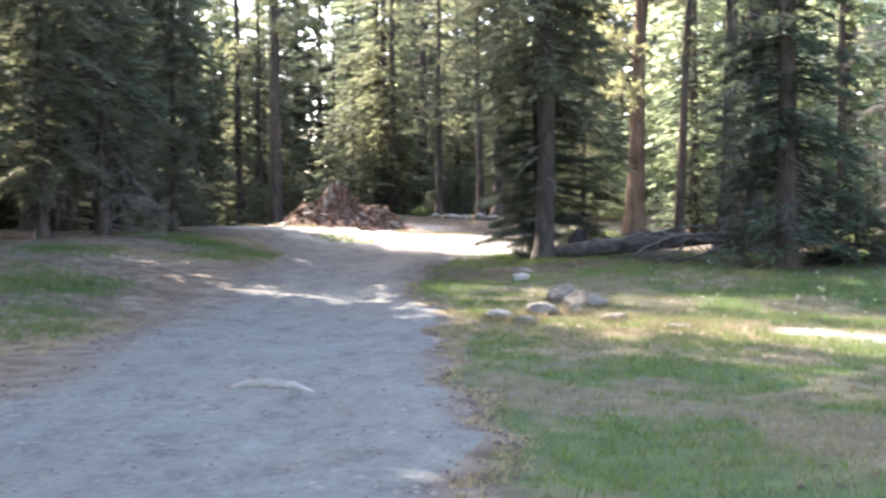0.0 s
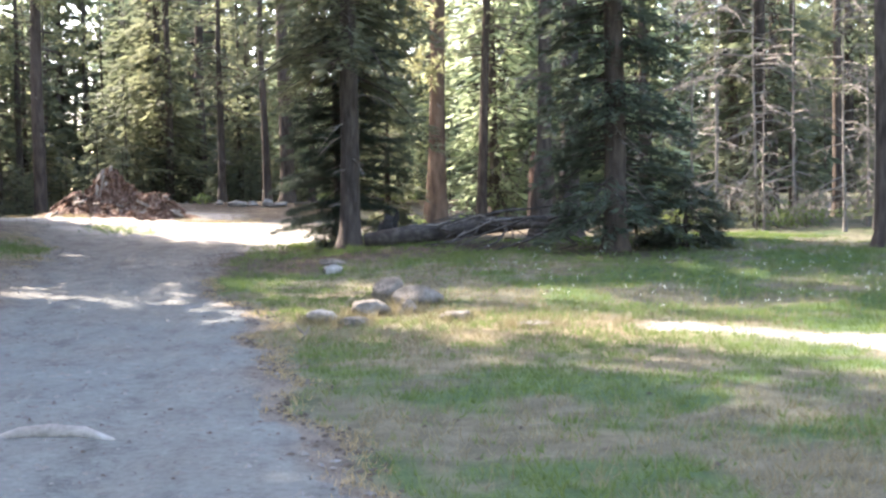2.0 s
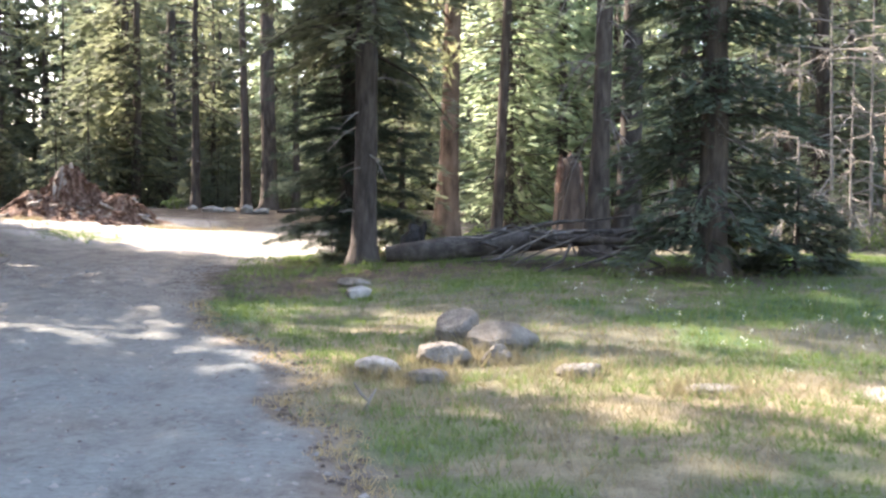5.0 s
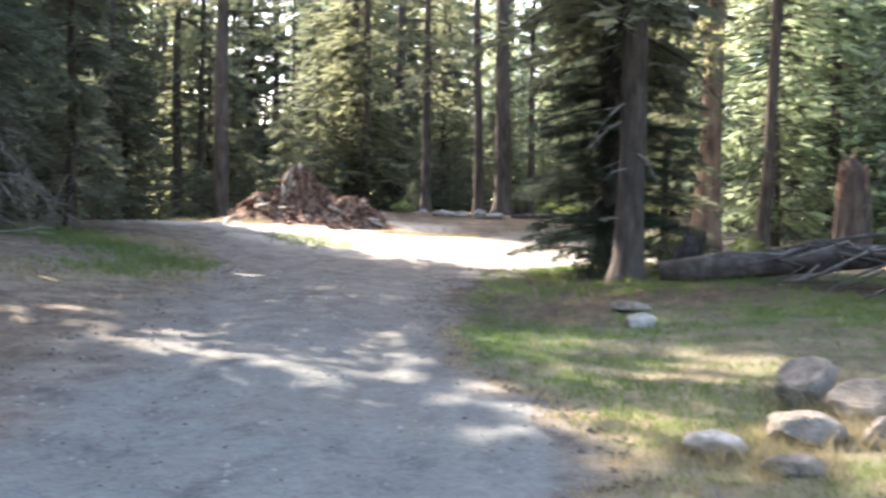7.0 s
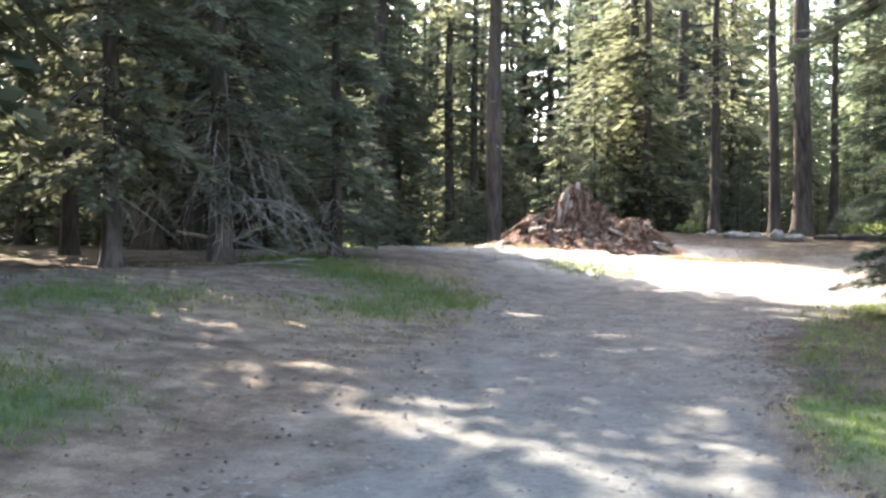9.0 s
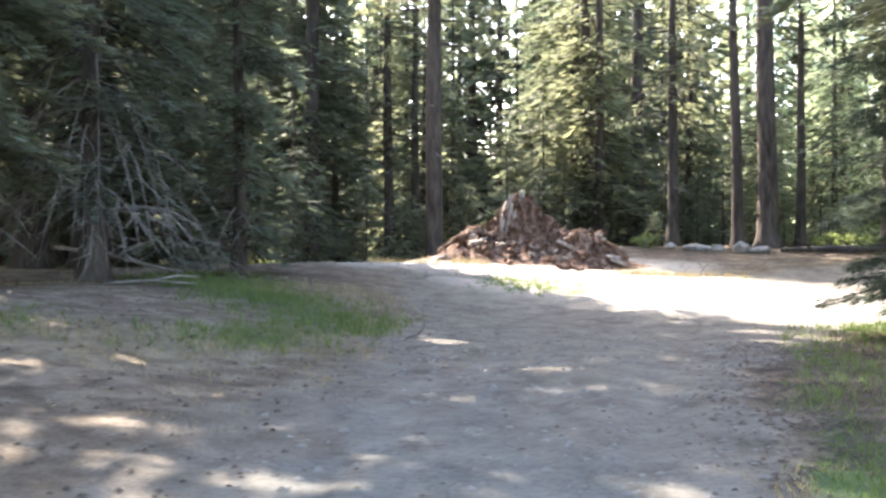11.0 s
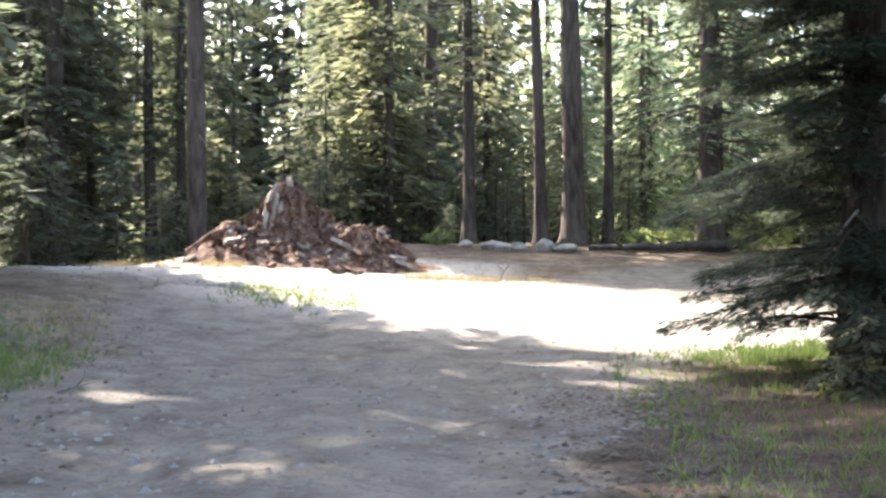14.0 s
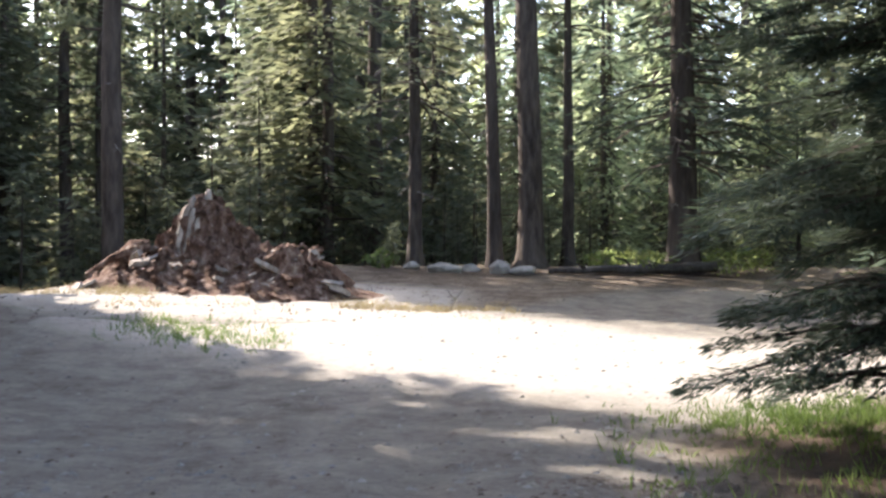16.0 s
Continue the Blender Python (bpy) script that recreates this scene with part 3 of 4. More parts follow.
sunny_fir = make_tree("fir_tree", 39, 5.1, 39.6, 17, 0.17, M_BARK_GREY, M_FIR_SUNLIT, "fir", dead=(0.4, 2, 10, 0.9), label="fir with bright sunlit yellow green boughs reaching low", z0=0.7, reach=2.3, per=6, leaf=15, whorl=0.42, blade=0.4, wide=0.12, top_thin=9, droop=0.5)
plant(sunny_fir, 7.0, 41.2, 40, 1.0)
low_fir = make_tree("fir_sapling", 19, 5.9, 22.9, 1.5, 0.04, M_BARK_DARK, M_FIR_DARK, "fir", category="sapling", label="low dark fir growing beside a large trunk", z0=0.1, reach=0.8, per=7, leaf=60, whorl=0.2, blade=0.18, taper=0.8, wide=0.13)
plant(low_fir, 6.5, 22.9, 120, 0.55)
plant(low_fir, 5.2, 23.6, 200, 0.6)
plant(low_fir, 1.3, 28.6, 60, 0.6)
plant(low_fir, -0.25, 28.2, 150, 0.5)
plant(low_fir, 0.75, 27.75, 10, 0.45)
plant(low_fir, 0.2, 28.6, 250, 0.6)

dead_sapling = make_tree("dead_sapling", 40, 8.2, 28.0, 5.2, 0.04, M_TWIG, None, "", dead=(0.5, 5.6, 30, 1.1, 0.5, 8), category="dead tree",
    label="leafless young tree with pale bare twigs in the sun")
for x, y, turn, s in ((9.4, 28.3, 140, 0.8), (10.6, 26.9, 210, 0.95), (11.8, 28.0, 30, 0.7), (8.8, 31.5, 80, 1.1), (9.9, 30.2, 250, 1.2), (7.5, 33.0, 10, 1.0), (11.2, 31.0, 190, 1.25), (12.6, 30.0, 300, 1.1), (10.2, 33.6, 120, 1.2)):
    plant(dead_sapling, x, y, turn, s)

# pines and firs behind the clearing
make_tree("pine_tree", 21, -10.6, 49.5, 27, 0.26, M_BARK_RED, M_PINE, "pine", (0.0, 0), dead=(2, 7, 9, 1.3), category="pine tree",
    label="tall pine with a reddish brown trunk behind the rotten stump", z0=6.2, reach=2.4, limbs=60, tufts=13)
big_pine = make_tree("pine_tree", 22, -1.35, 47.9, 28, 0.27, M_BARK_GREY, M_PINE, "pine", (-0.012, 0), category="pine tree",
    label="tall pine with a straight grey brown trunk", z0=11, reach=2.6)
make_tree("pine_tree", 23, -2.1, 47.9, 15, 0.16, M_BARK_RED, M_PINE, "pine", (-0.02, 0), dead=(2, 7, 8, 0.9), category="pine tree",
    label="slim reddish pine leaning beside a larger trunk", z0=8, reach=1.8, limbs=30)
make_tree("fir_tree", 24, -3.8, 48.6, 13, 0.16, M_BARK_GREY, M_FIR, "fir", (0, 0), dead=(1.5, 6, 16, 1.0),
    label="fir with a grey trunk at the edge of the clearing", z0=3.8, reach=2.2, per=5, leaf=15, whorl=0.5)
make_tree("fir_tree", 25, -0.45, 49.5, 13, 0.14, M_BARK_DARK, M_FIR_SUNLIT, "fir", (0.005, 0), label="slim dark fir at the edge of the clearing", z0=5.5, reach=1.5, per=4, leaf=15, whorl=0.55)
make_tree("pine_tree", 26, 1.55, 46.5, 15, 0.31, M_BARK_RED, M_FIR, "fir", (0.0, 0), dead=(1.2, 5, 12, 1.2), category="fir tree",
    label="stout fir with a reddish trunk beside the clearing", z0=2.4, reach=2.6, per=6, leaf=18, whorl=0.45, blade=0.34, wide=0.14)
make_tree("fir_tree", 27, -13.5, 55.2, 20, 0.2, M_BARK_DARK, M_FIR, "fir", (-0.01, 0), dead=(1, 6, 14, 1.0),
    label="slim fir with a dark trunk", z0=3.8, reach=1.6, per=5, leaf=18, whorl=0.5, blade=0.34)
make_tree("fir_tree", 28, -12.7, 55.6, 19, 0.16, M_BARK_DARK, M_FIR, "fir", (0.0, 0), label="slim fir with a dark trunk", z0=6, reach=1.6, per=4, leaf=14, whorl=0.6)
make_tree("fir_tree", 29, -15.3, 52.4, 22, 0.31, M_BARK_GREY, M_FIR_DARK, "fir", (0.0, 0), dead=(1, 6, 16, 1.3),
    label="fir with a grey brown trunk on the bank", z0=3.6, reach=1.9, per=5, leaf=22, whorl=0.5, blade=0.34)

# models for the rest of the wood
full_fir = make_tree("fir_tree", 31, -17.4, 44.1, 19, 0.2, M_BARK_DARK, M_FIR, "fir", label="bushy green fir in the wood", z0=0.5, reach=2.3, per=6, leaf=12, whorl=0.5, blade=0.5, top_thin=8, wide=0.15)
tall_fir = make_tree("fir_tree", 32, -7.0, 56.5, 24, 0.21, M_BARK_DARK, M_FIR, "fir", dead=(1, 5, 10, 0.9), label="tall fir in the wood", z0=1.6, reach=2.1, per=5, leaf=14, whorl=0.52, blade=0.5, top_thin=9, wide=0.15)
pale_fir = make_tree("fir_tree", 33, 6.8, 44.0, 20, 0.2, M_BARK_GREY, M_FIR_SUNLIT, "fir", label="fir with sunlit yellow green needles", z0=0.8, reach=2.2, per=6, leaf=11, whorl=0.5, blade=0.5, top_thin=9, wide=0.15)
wood_pine = make_tree("pine_tree", 34, -5.5, 60.0, 25, 0.27, M_BARK_RED, M_PINE, "pine", category="pine tree", label="pine with a bare reddish trunk in the wood", z0=5.5, reach=3.0, limbs=44, tufts=9, spikes=8, blade=0.42)
shade_fir = make_tree("fir_tree", 42, -13.2, 59.0, 11, 0.16, M_BARK_DARK, M_FIR, "fir", label="dark young fir between the tall trunks", z0=0.5, reach=2.0, per=6, leaf=16, whorl=0.42, blade=0.42, wide=0.15)
for x, y, turn, s in ((-16.4, 58.2, 40, 1.0), (-18.6, 60.5, 200, 1.0), (-9.3, 63.0, 260, 1.0), (-14.8, 62.5, 310, 1.1)):
    plant(shade_fir, x, y, turn, s)
plant(shade_fir, 1.25, 30.9, 50, 0.5)
sapling = make_tree("fir_sapling", 35, -9.0, 52.5, 4.2, 0.05, M_BARK_DARK, M_FIR_DARK, "fir", category="sapling", label="young fir growing under the tall trees", z0=0.2, reach=1.15, per=5, leaf=10, whorl=0.33, blade=0.35, taper=0.9, wide=0.15, limbs=False)

rng = np.random.default_rng(5)
# trunks that show one by one
for model, x, y, s in ((tall_fir, -14.6, 36.8, 1.15), (tall_fir, -14.2, 40.4, 1.2), (full_fir, -16.6, 41.4, 1.4),
                       (tall_fir, -6.3, 54.2, 0.85), (tall_fir, -7.6, 58.5, 1.0), (pale_fir, 8.4, 40.4, 0.75), (sunny_fir, 6.3, 45.0, 0.9),
                       (big_pine, 9.3, 22.3, 0.85), (wood_pine, 16.0, 39.2, 0.65), (wood_pine, 13.4, 36.4, 0.55), (wood_pine, 15.0, 42.0, 0.7),
                       (wood_pine, 9.0, 36.6, 0.6), (wood_pine, 11.2, 35.2, 0.55), (tall_fir, 11.5, 34.0, 0.9), (pale_fir, 9.5, 38.0, 0.9), (pale_fir, 9.0, 47.0, 0.9), (pale_fir, 10.6, 50.0, 0.8)):
    plant(model, x, y, rng.uniform(0, 360), s)

# crown kept high, out of view, to shade the lawn
make_tree("fir_tree", 41, -15.4, 36.3, 28, 0.3, M_BARK_GREY, M_FIR_DARK, "fir", dead=(1.5, 8, 16, 1.4), label="tall fir with a thick grey trunk on the bank", z0=13.5, reach=2.1, per=7, leaf=14, whorl=0.45, blade=0.5, wide=0.16, top_thin=30, limbs=False)
# fir added on the bank for the shade it throws on the track
make_tree("fir_tree", 36, -11.9, 28.7, 14.5, 0.15, M_BARK_DARK, M_FIR_DARK, "fir", dead=(0.8, 4, 16, 1.2), label="dark fir standing on the bank", z0=1.3, reach=1.95, per=7, leaf=90, whorl=0.4, blade=0.2, wide=0.14, low=0.7, top_thin=8)
make_tree("fir_tree", 37, -10.3, 34.2, 11, 0.12, M_BARK_DARK, M_FIR_DARK, "fir", dead=(0.5, 2, 10, 0.9), label="bushy dark fir on the bank with boughs near the ground", z0=0.5, reach=1.05, per=8, leaf=85, whorl=0.33, blade=0.17, droop=0.35, wide=0.13, top_thin=7)
# tall firs mostly out of view, added to shade track and lawn
plant(tall_fir, -13.7, 26.5, 20, 0.9, 1.5)
plant(tall_fir, -16.0, 28.8, 70, 1.0, 1.5)
plant(tall_fir, -15.2, 32.9, 130, 0.75, 1.3)
# oversized distant fir, added to shade the far side of the clearing
plant(full_fir, -24.0, 62.4, 10, 1.75)
for model, x, y, turn, s in ((pale_fir, -20.5, 79.0, 15, 1.1), (tall_fir, -23.2, 77.5, 80, 1.0), (full_fir, -26.0, 80.5, 140, 1.15), (pale_fir, -28.6, 77.0, 210, 1.1), (tall_fir, -31.5, 79.5, 260, 1.0),
                             (pale_fir, -17.8, 81.5, 330, 1.1), (full_fir, -34.0, 76.5, 50, 1.1), (tall_fir, -15.4, 79.0, 110, 0.95), (pale_fir, -24.6, 84.0, 170, 1.2), (full_fir, -19.2, 85.5, 290, 1.2)):
    plant(model, x, y, turn, s)
# three more oversized firs added for shade across the clearing's far side
plant(full_fir, -20.5, 60.6, 140, 1.7)
plant(full_fir, -18.8, 56.2, 30, 1.45)
plant(full_fir, -21.5, 59.2, 80, 1.6)
plant(full_fir, -13.9, 38.0, 90, 1.05)
# two firs deep in the wood, added to thicken the shade before the clearing
plant(full_fir, -19.6, 45.4, 40, 1.0)
plant(full_fir, -18.6, 40.2, 150, 1.0)
for x, y, s in ((-17, 47, 0.45), (-19, 49.5, 0.45), (-15.5, 45.2, 0.35), (-22, 51, 0.5), (-21, 47.5, 0.5), (-24, 50, 0.55), (-25, 54, 0.5), (-18.5, 52.5, 0.45), (-14.5, 48.5, 0.35), (-16.4, 50.5, 0.4), (-19, 37, 1.0), (-23, 43, 1.0)):
    plant(full_fir, x, y, rng.uniform(0, 360), s)
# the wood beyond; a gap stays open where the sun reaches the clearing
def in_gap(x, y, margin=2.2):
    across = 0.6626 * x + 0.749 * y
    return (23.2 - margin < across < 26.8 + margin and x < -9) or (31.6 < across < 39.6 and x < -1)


spots = []
for _ in range(9000):
    y = 50.5 + 68 * rng.uniform(0, 1) ** 1.25
    x = rng.uniform(-0.74 * y - 4, 0.56 * y + 4)
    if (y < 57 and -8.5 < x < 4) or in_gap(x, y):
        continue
    gap = 2.9 + 0.012 * (y - 50)
    if all((x - a) ** 2 + (y - b) ** 2 > gap * gap for a, b in spots):
        spots.append((x, y))
    if len(spots) >= 138:
        break
for x, y in spots:
    model, turned, s = [full_fir, full_fir, tall_fir, full_fir, pale_fir, pale_fir, pale_fir, wood_pine][rng.integers(8)], rng.uniform(0, 360), rng.uniform(0.8, 1.25)
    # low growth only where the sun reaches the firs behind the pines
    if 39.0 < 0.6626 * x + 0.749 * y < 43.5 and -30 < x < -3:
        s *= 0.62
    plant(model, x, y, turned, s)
for x, y, turned, s in ((0.7, 52.6, 10, 0.6), (2.7, 54.2, 100, 0.7), (-1.2, 54.8, 190, 0.65), (4.6, 52.0, 250, 0.6), (1.4, 57.5, 300, 0.8)):
    plant(sunny_fir, x, y, turned, s)
for _ in range(90):
    y = rng.uniform(49.5, 72)
    plant(sapling, rng.uniform(-0.55 * y, 0.45 * y), y, rng.uniform(0, 360), rng.uniform(0.5, 1.4))
for _ in range(50):
    x, y = rng.uniform(-16, 9), rng.uniform(49.3, 57)
    plant(sapling, x, y, rng.uniform(0, 360), rng.uniform(0.25, 0.8))
for _ in range(26):
    plant(sapling, rng.uniform(7.5, 19), rng.uniform(28, 41), rng.uniform(0, 360), rng.uniform(0.2, 0.6))
far_fir = make_tree("fir_tree", 38, -30.0, 92.0, 22, 0.22, M_BARK_DARK, M_FIR, "fir", label="fir deep in the wood", z0=0.8, reach=2.7, per=5, leaf=5, whorl=0.75, blade=0.8, wide=0.24, top_thin=30, limbs=False)
far = []
while len(far) < 135:
    y = rng.uniform(74, 135)
    far.append((rng.uniform(-0.78 * y, 0.6 * y), y))
for x, y in far:
    plant(far_fir, x, y, rng.uniform(0, 360), rng.uniform(0.8, 1.25))
# wood on both flanks and behind, clear of the track; mostly unseen, added for its shade
for x, y, s in ((-17.5, 30, 1.0), (-20.9, 32.3, 1.1), (-22, 40, 1.0), (-24, 47, 1.1), (-16, 25, 1.4), (-19.5, 22, 1.3), (-15.2, 25.0, 1.5), (-13.4, 17.2, 1.3), (-14.3, 22.2, 1.5), (-14.9, 22.7, 1.45), (-13.1, 19.1, 1.45),
                (-14, 11, 1.0), (-9.5, 9.5, 1.1), (-16, 4, 1.0), (-9, 1, 1.0), (-12, -6, 1.1), (-4, -14, 1.0), (6, -12, 1.1), (14, -6, 1.0), (17, 6, 1.0), (-14.2, 17.2, 1.0), (-19, 29, 1.1),
                (18, 14, 1.1), (15, 20, 1.0), (14, 27, 1.0), (19, 30, 1.0), (21, 36, 1.1), (-27, 38, 1.1), (-26, 30, 1.0), (-20, 44, 1.0), (-18, 55.5, 1.0), (-22, 26, 1.0), (-17, 20, 1.0)):
    plant(far_fir if y < 12 else [full_fir, tall_fir][int(rng.integers(2))], x, y, rng.uniform(0, 360), s)


# ---- boulders beside the track ----
w_all = []


def boulder(x, y, w, d, h, seed, material=M_ROCK, label="", rz=0.0, sink=0.3, group="", name="boulder", category="rock"):
    rng = np.random.default_rng(seed)
    bm = bmesh.new()
    bmesh.ops.create_icosphere(bm, subdivisions=4, radius=1)
    cuts = [(unit(rng.normal(0, 1, 3) * np.array([1, 1, 0.8])), rng.uniform(0.64, 0.9)) for _ in range(10)]
    off = rng.uniform(0, 50, 3)
    for v in bm.verts:
        p = np.array(v.co)
        for n, dist in cuts:
            over = p @ n - dist
            if over > 0:
                p = p - n * over * 0.95
        p = p * (1 + 0.12 * noise.noise(Vector(p * 1.6 + off)) + 0.05 * noise.noise(Vector(p * 5 + off)) + 0.025 * noise.noise(Vector(p * 13 + off)))
        v.co = (p[0] * w / 2, p[1] * d / 2, p[2] * h / 2 / (1 - sink))
    w_all.append((x, y, 0.5 * max(w, d)))
    me = bpy.data.meshes.new(name)
    bm.to_mesh(me)
    bm.free()
    me.polygons.foreach_set("use_smooth", np.ones(len(me.polygons), dtype=bool))
    me.materials.append(material)
    ob = new(name, me)
    zz = h / 2 / (1 - sink)
    ob.matrix_basis = pose(x, y, lz(x, y) + h - zz, rng.uniform(-8, 8), rng.uniform(-8, 8), rz)
    return tagged(ob, label, category, group)


G = "boulders heaped beside the track"
boulder(0.42, 18.12, 0.5, 0.5, 0.32, 41, label="upright tan granite boulder half sunk in the turf", group=G)
boulder(0.74, 17.65, 0.64, 0.54, 0.25, 42, label="broad grey granite boulder leaning on its neighbour", rz=12, group=G)
boulder(0.08, 16.95, 0.52, 0.48, 0.18, 43, label="low rounded granite boulder in dry grass", group=G)
boulder(0.55, 16.9, 0.3, 0.28, 0.16, 44, label="small round grey stone between boulders", group=G)
boulder(-0.47, 16.7, 0.38, 0.32, 0.13, 45, M_ROCK_PALE, "pale flat stone at the track's edge", group=G)
boulder(-0.1, 16.3, 0.42, 0.36, 0.1, 46, label="brown stone nearly buried in dry grass", group=G)
boulder(1.05, 16.1, 0.46, 0.36, 0.09, 47, M_ROCK, "flat grey stone in dry grass", group=G)
boulder(1.75, 15.2, 0.5, 0.26, 0.05, 52, M_ROCK, "flat grey stone flush with the turf", group=G)
boulder(-0.25, 22.0, 0.34, 0.26, 0.15, 48, M_ROCK_PALE, "white stone lying alone in the grass", name="stone")
boulder(-0.2, 23.0, 0.5, 0.3, 0.1, 50, M_ROCK, "low grey stone in the grass behind the white one", name="stone")
for k, (x, y, w, h) in enumerate(((-3.1, 46.3, 0.75, 0.2), (-2.6, 46.7, 0.4, 0.14), (-2.05, 46.2, 0.4, 0.3), (-1.6, 46.2, 0.7, 0.16), (-3.8, 46.9, 0.4, 0.14))):
    boulder(x, y, w, w * 0.7, h, 60 + k, M_ROCK_PALE, "pale stone at the foot of the pines", group="stones below the pines", name="stone")


# ---- fallen log with its bare limbs ----
def log_part(name, pts, radii, parent, material, seed, sides=10, label=""):
    v, f = tube(pts, radii, sides, np.random.default_rng(seed), 0.08)
    ob = mesh_object(name, v, f, material, parent, True)
    return tagged(ob, label)


log = thing("fallen_log", 0.7, 25.7)
base = log.matrix_basis.inverted()


def loc(x, y, dz):
    return np.array(base @ Vector((x, y, lz(x, y) + dz)))


log_part("stem", [loc(0.45, 25.7, 0.17), loc(1.3, 25.6, 0.19), (loc(2.1, 25.5, 0.26)), loc(2.9, 25.2, 0.36), loc(3.7, 24.9, 0.42), loc(4.5, 24.6, 0.48)],
         [0.13, 0.18, 0.17, 0.15, 0.11, 0.07], log, M_LOG, 71, 14)
limbs = [
    ([(3.0, 25.1, 0.36), (3.3, 24.0, 0.42), (3.9, 23.4, 0.42), (4.4, 23.3, 0.55), (4.6, 23.4, 0.68)], 0.075),
    ([(4.3, 23.4, 0.55), (3.7, 23.1, 0.42), (3.1, 23.0, 0.2), (2.6, 23.05, 0.06)], 0.05),
    ([(2.6, 25.2, 0.4), (2.9, 23.8, 0.35), (2.6, 23.0, 0.2), (2.2, 22.7, 0.08)], 0.035),
    ([(3.4, 24.9, 0.5), (2.7, 24.2, 0.5), (2.0, 23.8, 0.22)], 0.03),
    ([(3.8, 24.8, 0.5), (3.3, 23.9, 0.55), (2.4, 23.4, 0.3), (1.9, 23.2, 0.1)], 0.03),
    ([(4.2, 24.7, 0.5), (3.9, 24.2, 0.75), (3.2, 24.0, 0.7)], 0.03),
    ([(2.2, 25.5, 0.42), (3.2, 25.9, 0.62), (4.2, 26.1, 0.66)], 0.05),
    ([(2.9, 25.2, 0.45), (2.5, 24.4, 0.6), (1.8, 24.0, 0.4)], 0.022),
    ([(3.6, 24.9, 0.35), (3.9, 23.8, 0.2), (4.0, 23.0, 0.1), (3.6, 22.6, 0.06)], 0.035),
    ([(1.8, 25.5, 0.3), (2.1, 24.8, 0.25), (1.7, 24.3, 0.1)], 0.022),
]
rng = np.random.default_rng(66)
for _ in range(22):
    s, a = rng.uniform(0, 1), rng.uniform(0, 6.28)
    p = np.array([2.0 + 2.4 * s, 24.9 - 1.2 * s * rng.uniform(0, 1), rng.uniform(0.2, 0.55)])
    q = p + np.array([0.5 * math.cos(a), -rng.uniform(0.2, 0.9), rng.uniform(-0.3, 0.2)])
    e = q + np.array([0.35 * math.cos(a) - 0.2, -rng.uniform(0.1, 0.5), rng.uniform(-0.3, 0.05)])
    limbs.append(([tuple(p), (q[0], q[1], max(q[2], 0.1)), (e[0], e[1], max(e[2], 0.05))], rng.uniform(0.012, 0.028)))
for k, (pts, r) in enumerate(limbs):
    n = len(pts)
    log_part("limb", [loc(*p) for p in pts], [r * (1 - 0.7 * i / (n - 1)) for i in range(n)], log, M_TWIG if k % 4 == 3 else M_LOG, 80 + k, 7)
tagged(log, "weathered grey fallen log with broken bare limbs", "fallen log")

stump = thing("charred_stump", 0.92, 26.35)
v, f = tube([(0, 0, -0.1), (0, 0, 0.15), (0.02, 0, 0.4), (0.05, 0.02, 0.55), (-0.02, 0, 0.62)], [0.22, 0.19, 0.17, 0.13, 0.05], 11, np.random.default_rng(9), 0.22)
mesh_object("stump_body", v, f, M_CHAR, stump, False)
v, f = tube([(0.1, 0.0, 0.3), (0.2, -0.05, 0.6), (0.22, -0.08, 0.68)], [0.09, 0.06, 0.02], 7, np.random.default_rng(8), 0.2)
mesh_object("splinter", v, f, M_CHAR, stump, False)
tagged(stump, "small black charred stump behind the log", "stump")


broken = thing("broken_trunk", 5.75, 35.3)
v, f = tube([(0, 0, -0.1), (0, 0, 0.2), (0.02, 0, 0.8), (0.03, 0.02, 1.4), (0.06, 0, 1.8), (-0.05, 0.03, 2.05)], [0.46, 0.42, 0.38, 0.36, 0.28, 0.1], 13, np.random.default_rng(19), 0.14)
mesh_object("trunk_body", v, f, M_BARK_RED, broken, False)
for k, (px, py, h) in enumerate(((-0.25, -0.1, 2.1), (0.2, -0.15, 1.95), (0.05, 0.2, 2.2))):
    v, f = tube([(px, py, 1.2), (px, py, h - 0.3), (px + 0.03, py, h)], [0.12, 0.09, 0.02], 7, np.random.default_rng(30 + k), 0.25)
    mesh_object("splinter", v, f, M_ROT, broken)
tagged(broken, "rust brown rotten trunk broken off at head height", "stump")


# ---- shrubs, brush and sticks ----
def shrub(x, y, w, h, seed, n=260, label="low shrub with bright yellow green leaves"):
    rng = np.random.default_rng(seed)
    ob = thing("shrub", x, y)
    stems = []
    for k in range(7):
        a = rng.uniform(0, 6.28)
        tip = (0.38 * w * math.cos(a), 0.38 * w * math.sin(a), h * rng.uniform(0.5, 0.9))
        stems.append(tube([(0, 0, -0.03), (tip[0] * 0.4, tip[1] * 0.4, tip[2] * 0.6), tip], [0.012, 0.009, 0.004], 4))
    tagged(mesh_object("stems", *join(stems), M_TWIG, ob), kind="stuff")
    d = unit(rng.normal(0, 1, (n, 3)) * (1, 1, 0.8))
    p = d * (w / 2, w / 2, h * 0.5) * rng.uniform(0.45, 1.0, (n, 1)) * (1 + 0.25 * np.sin(5 * d[:, :1] + seed)) + (0, 0, h * 0.52)
    way = unit(d + rng.normal(0, 0.6, (n, 3)))
    v, f = blades(p, way, unit(np.cross(way, rng.normal(0, 1, (n, 3)))), rng.uniform(0.06, 0.12, n), 0.028)
    mesh_object("foliage", v, f, M_SHRUB, ob)
    return tagged(ob, label, "shrub", "low shrubs along the clearing")


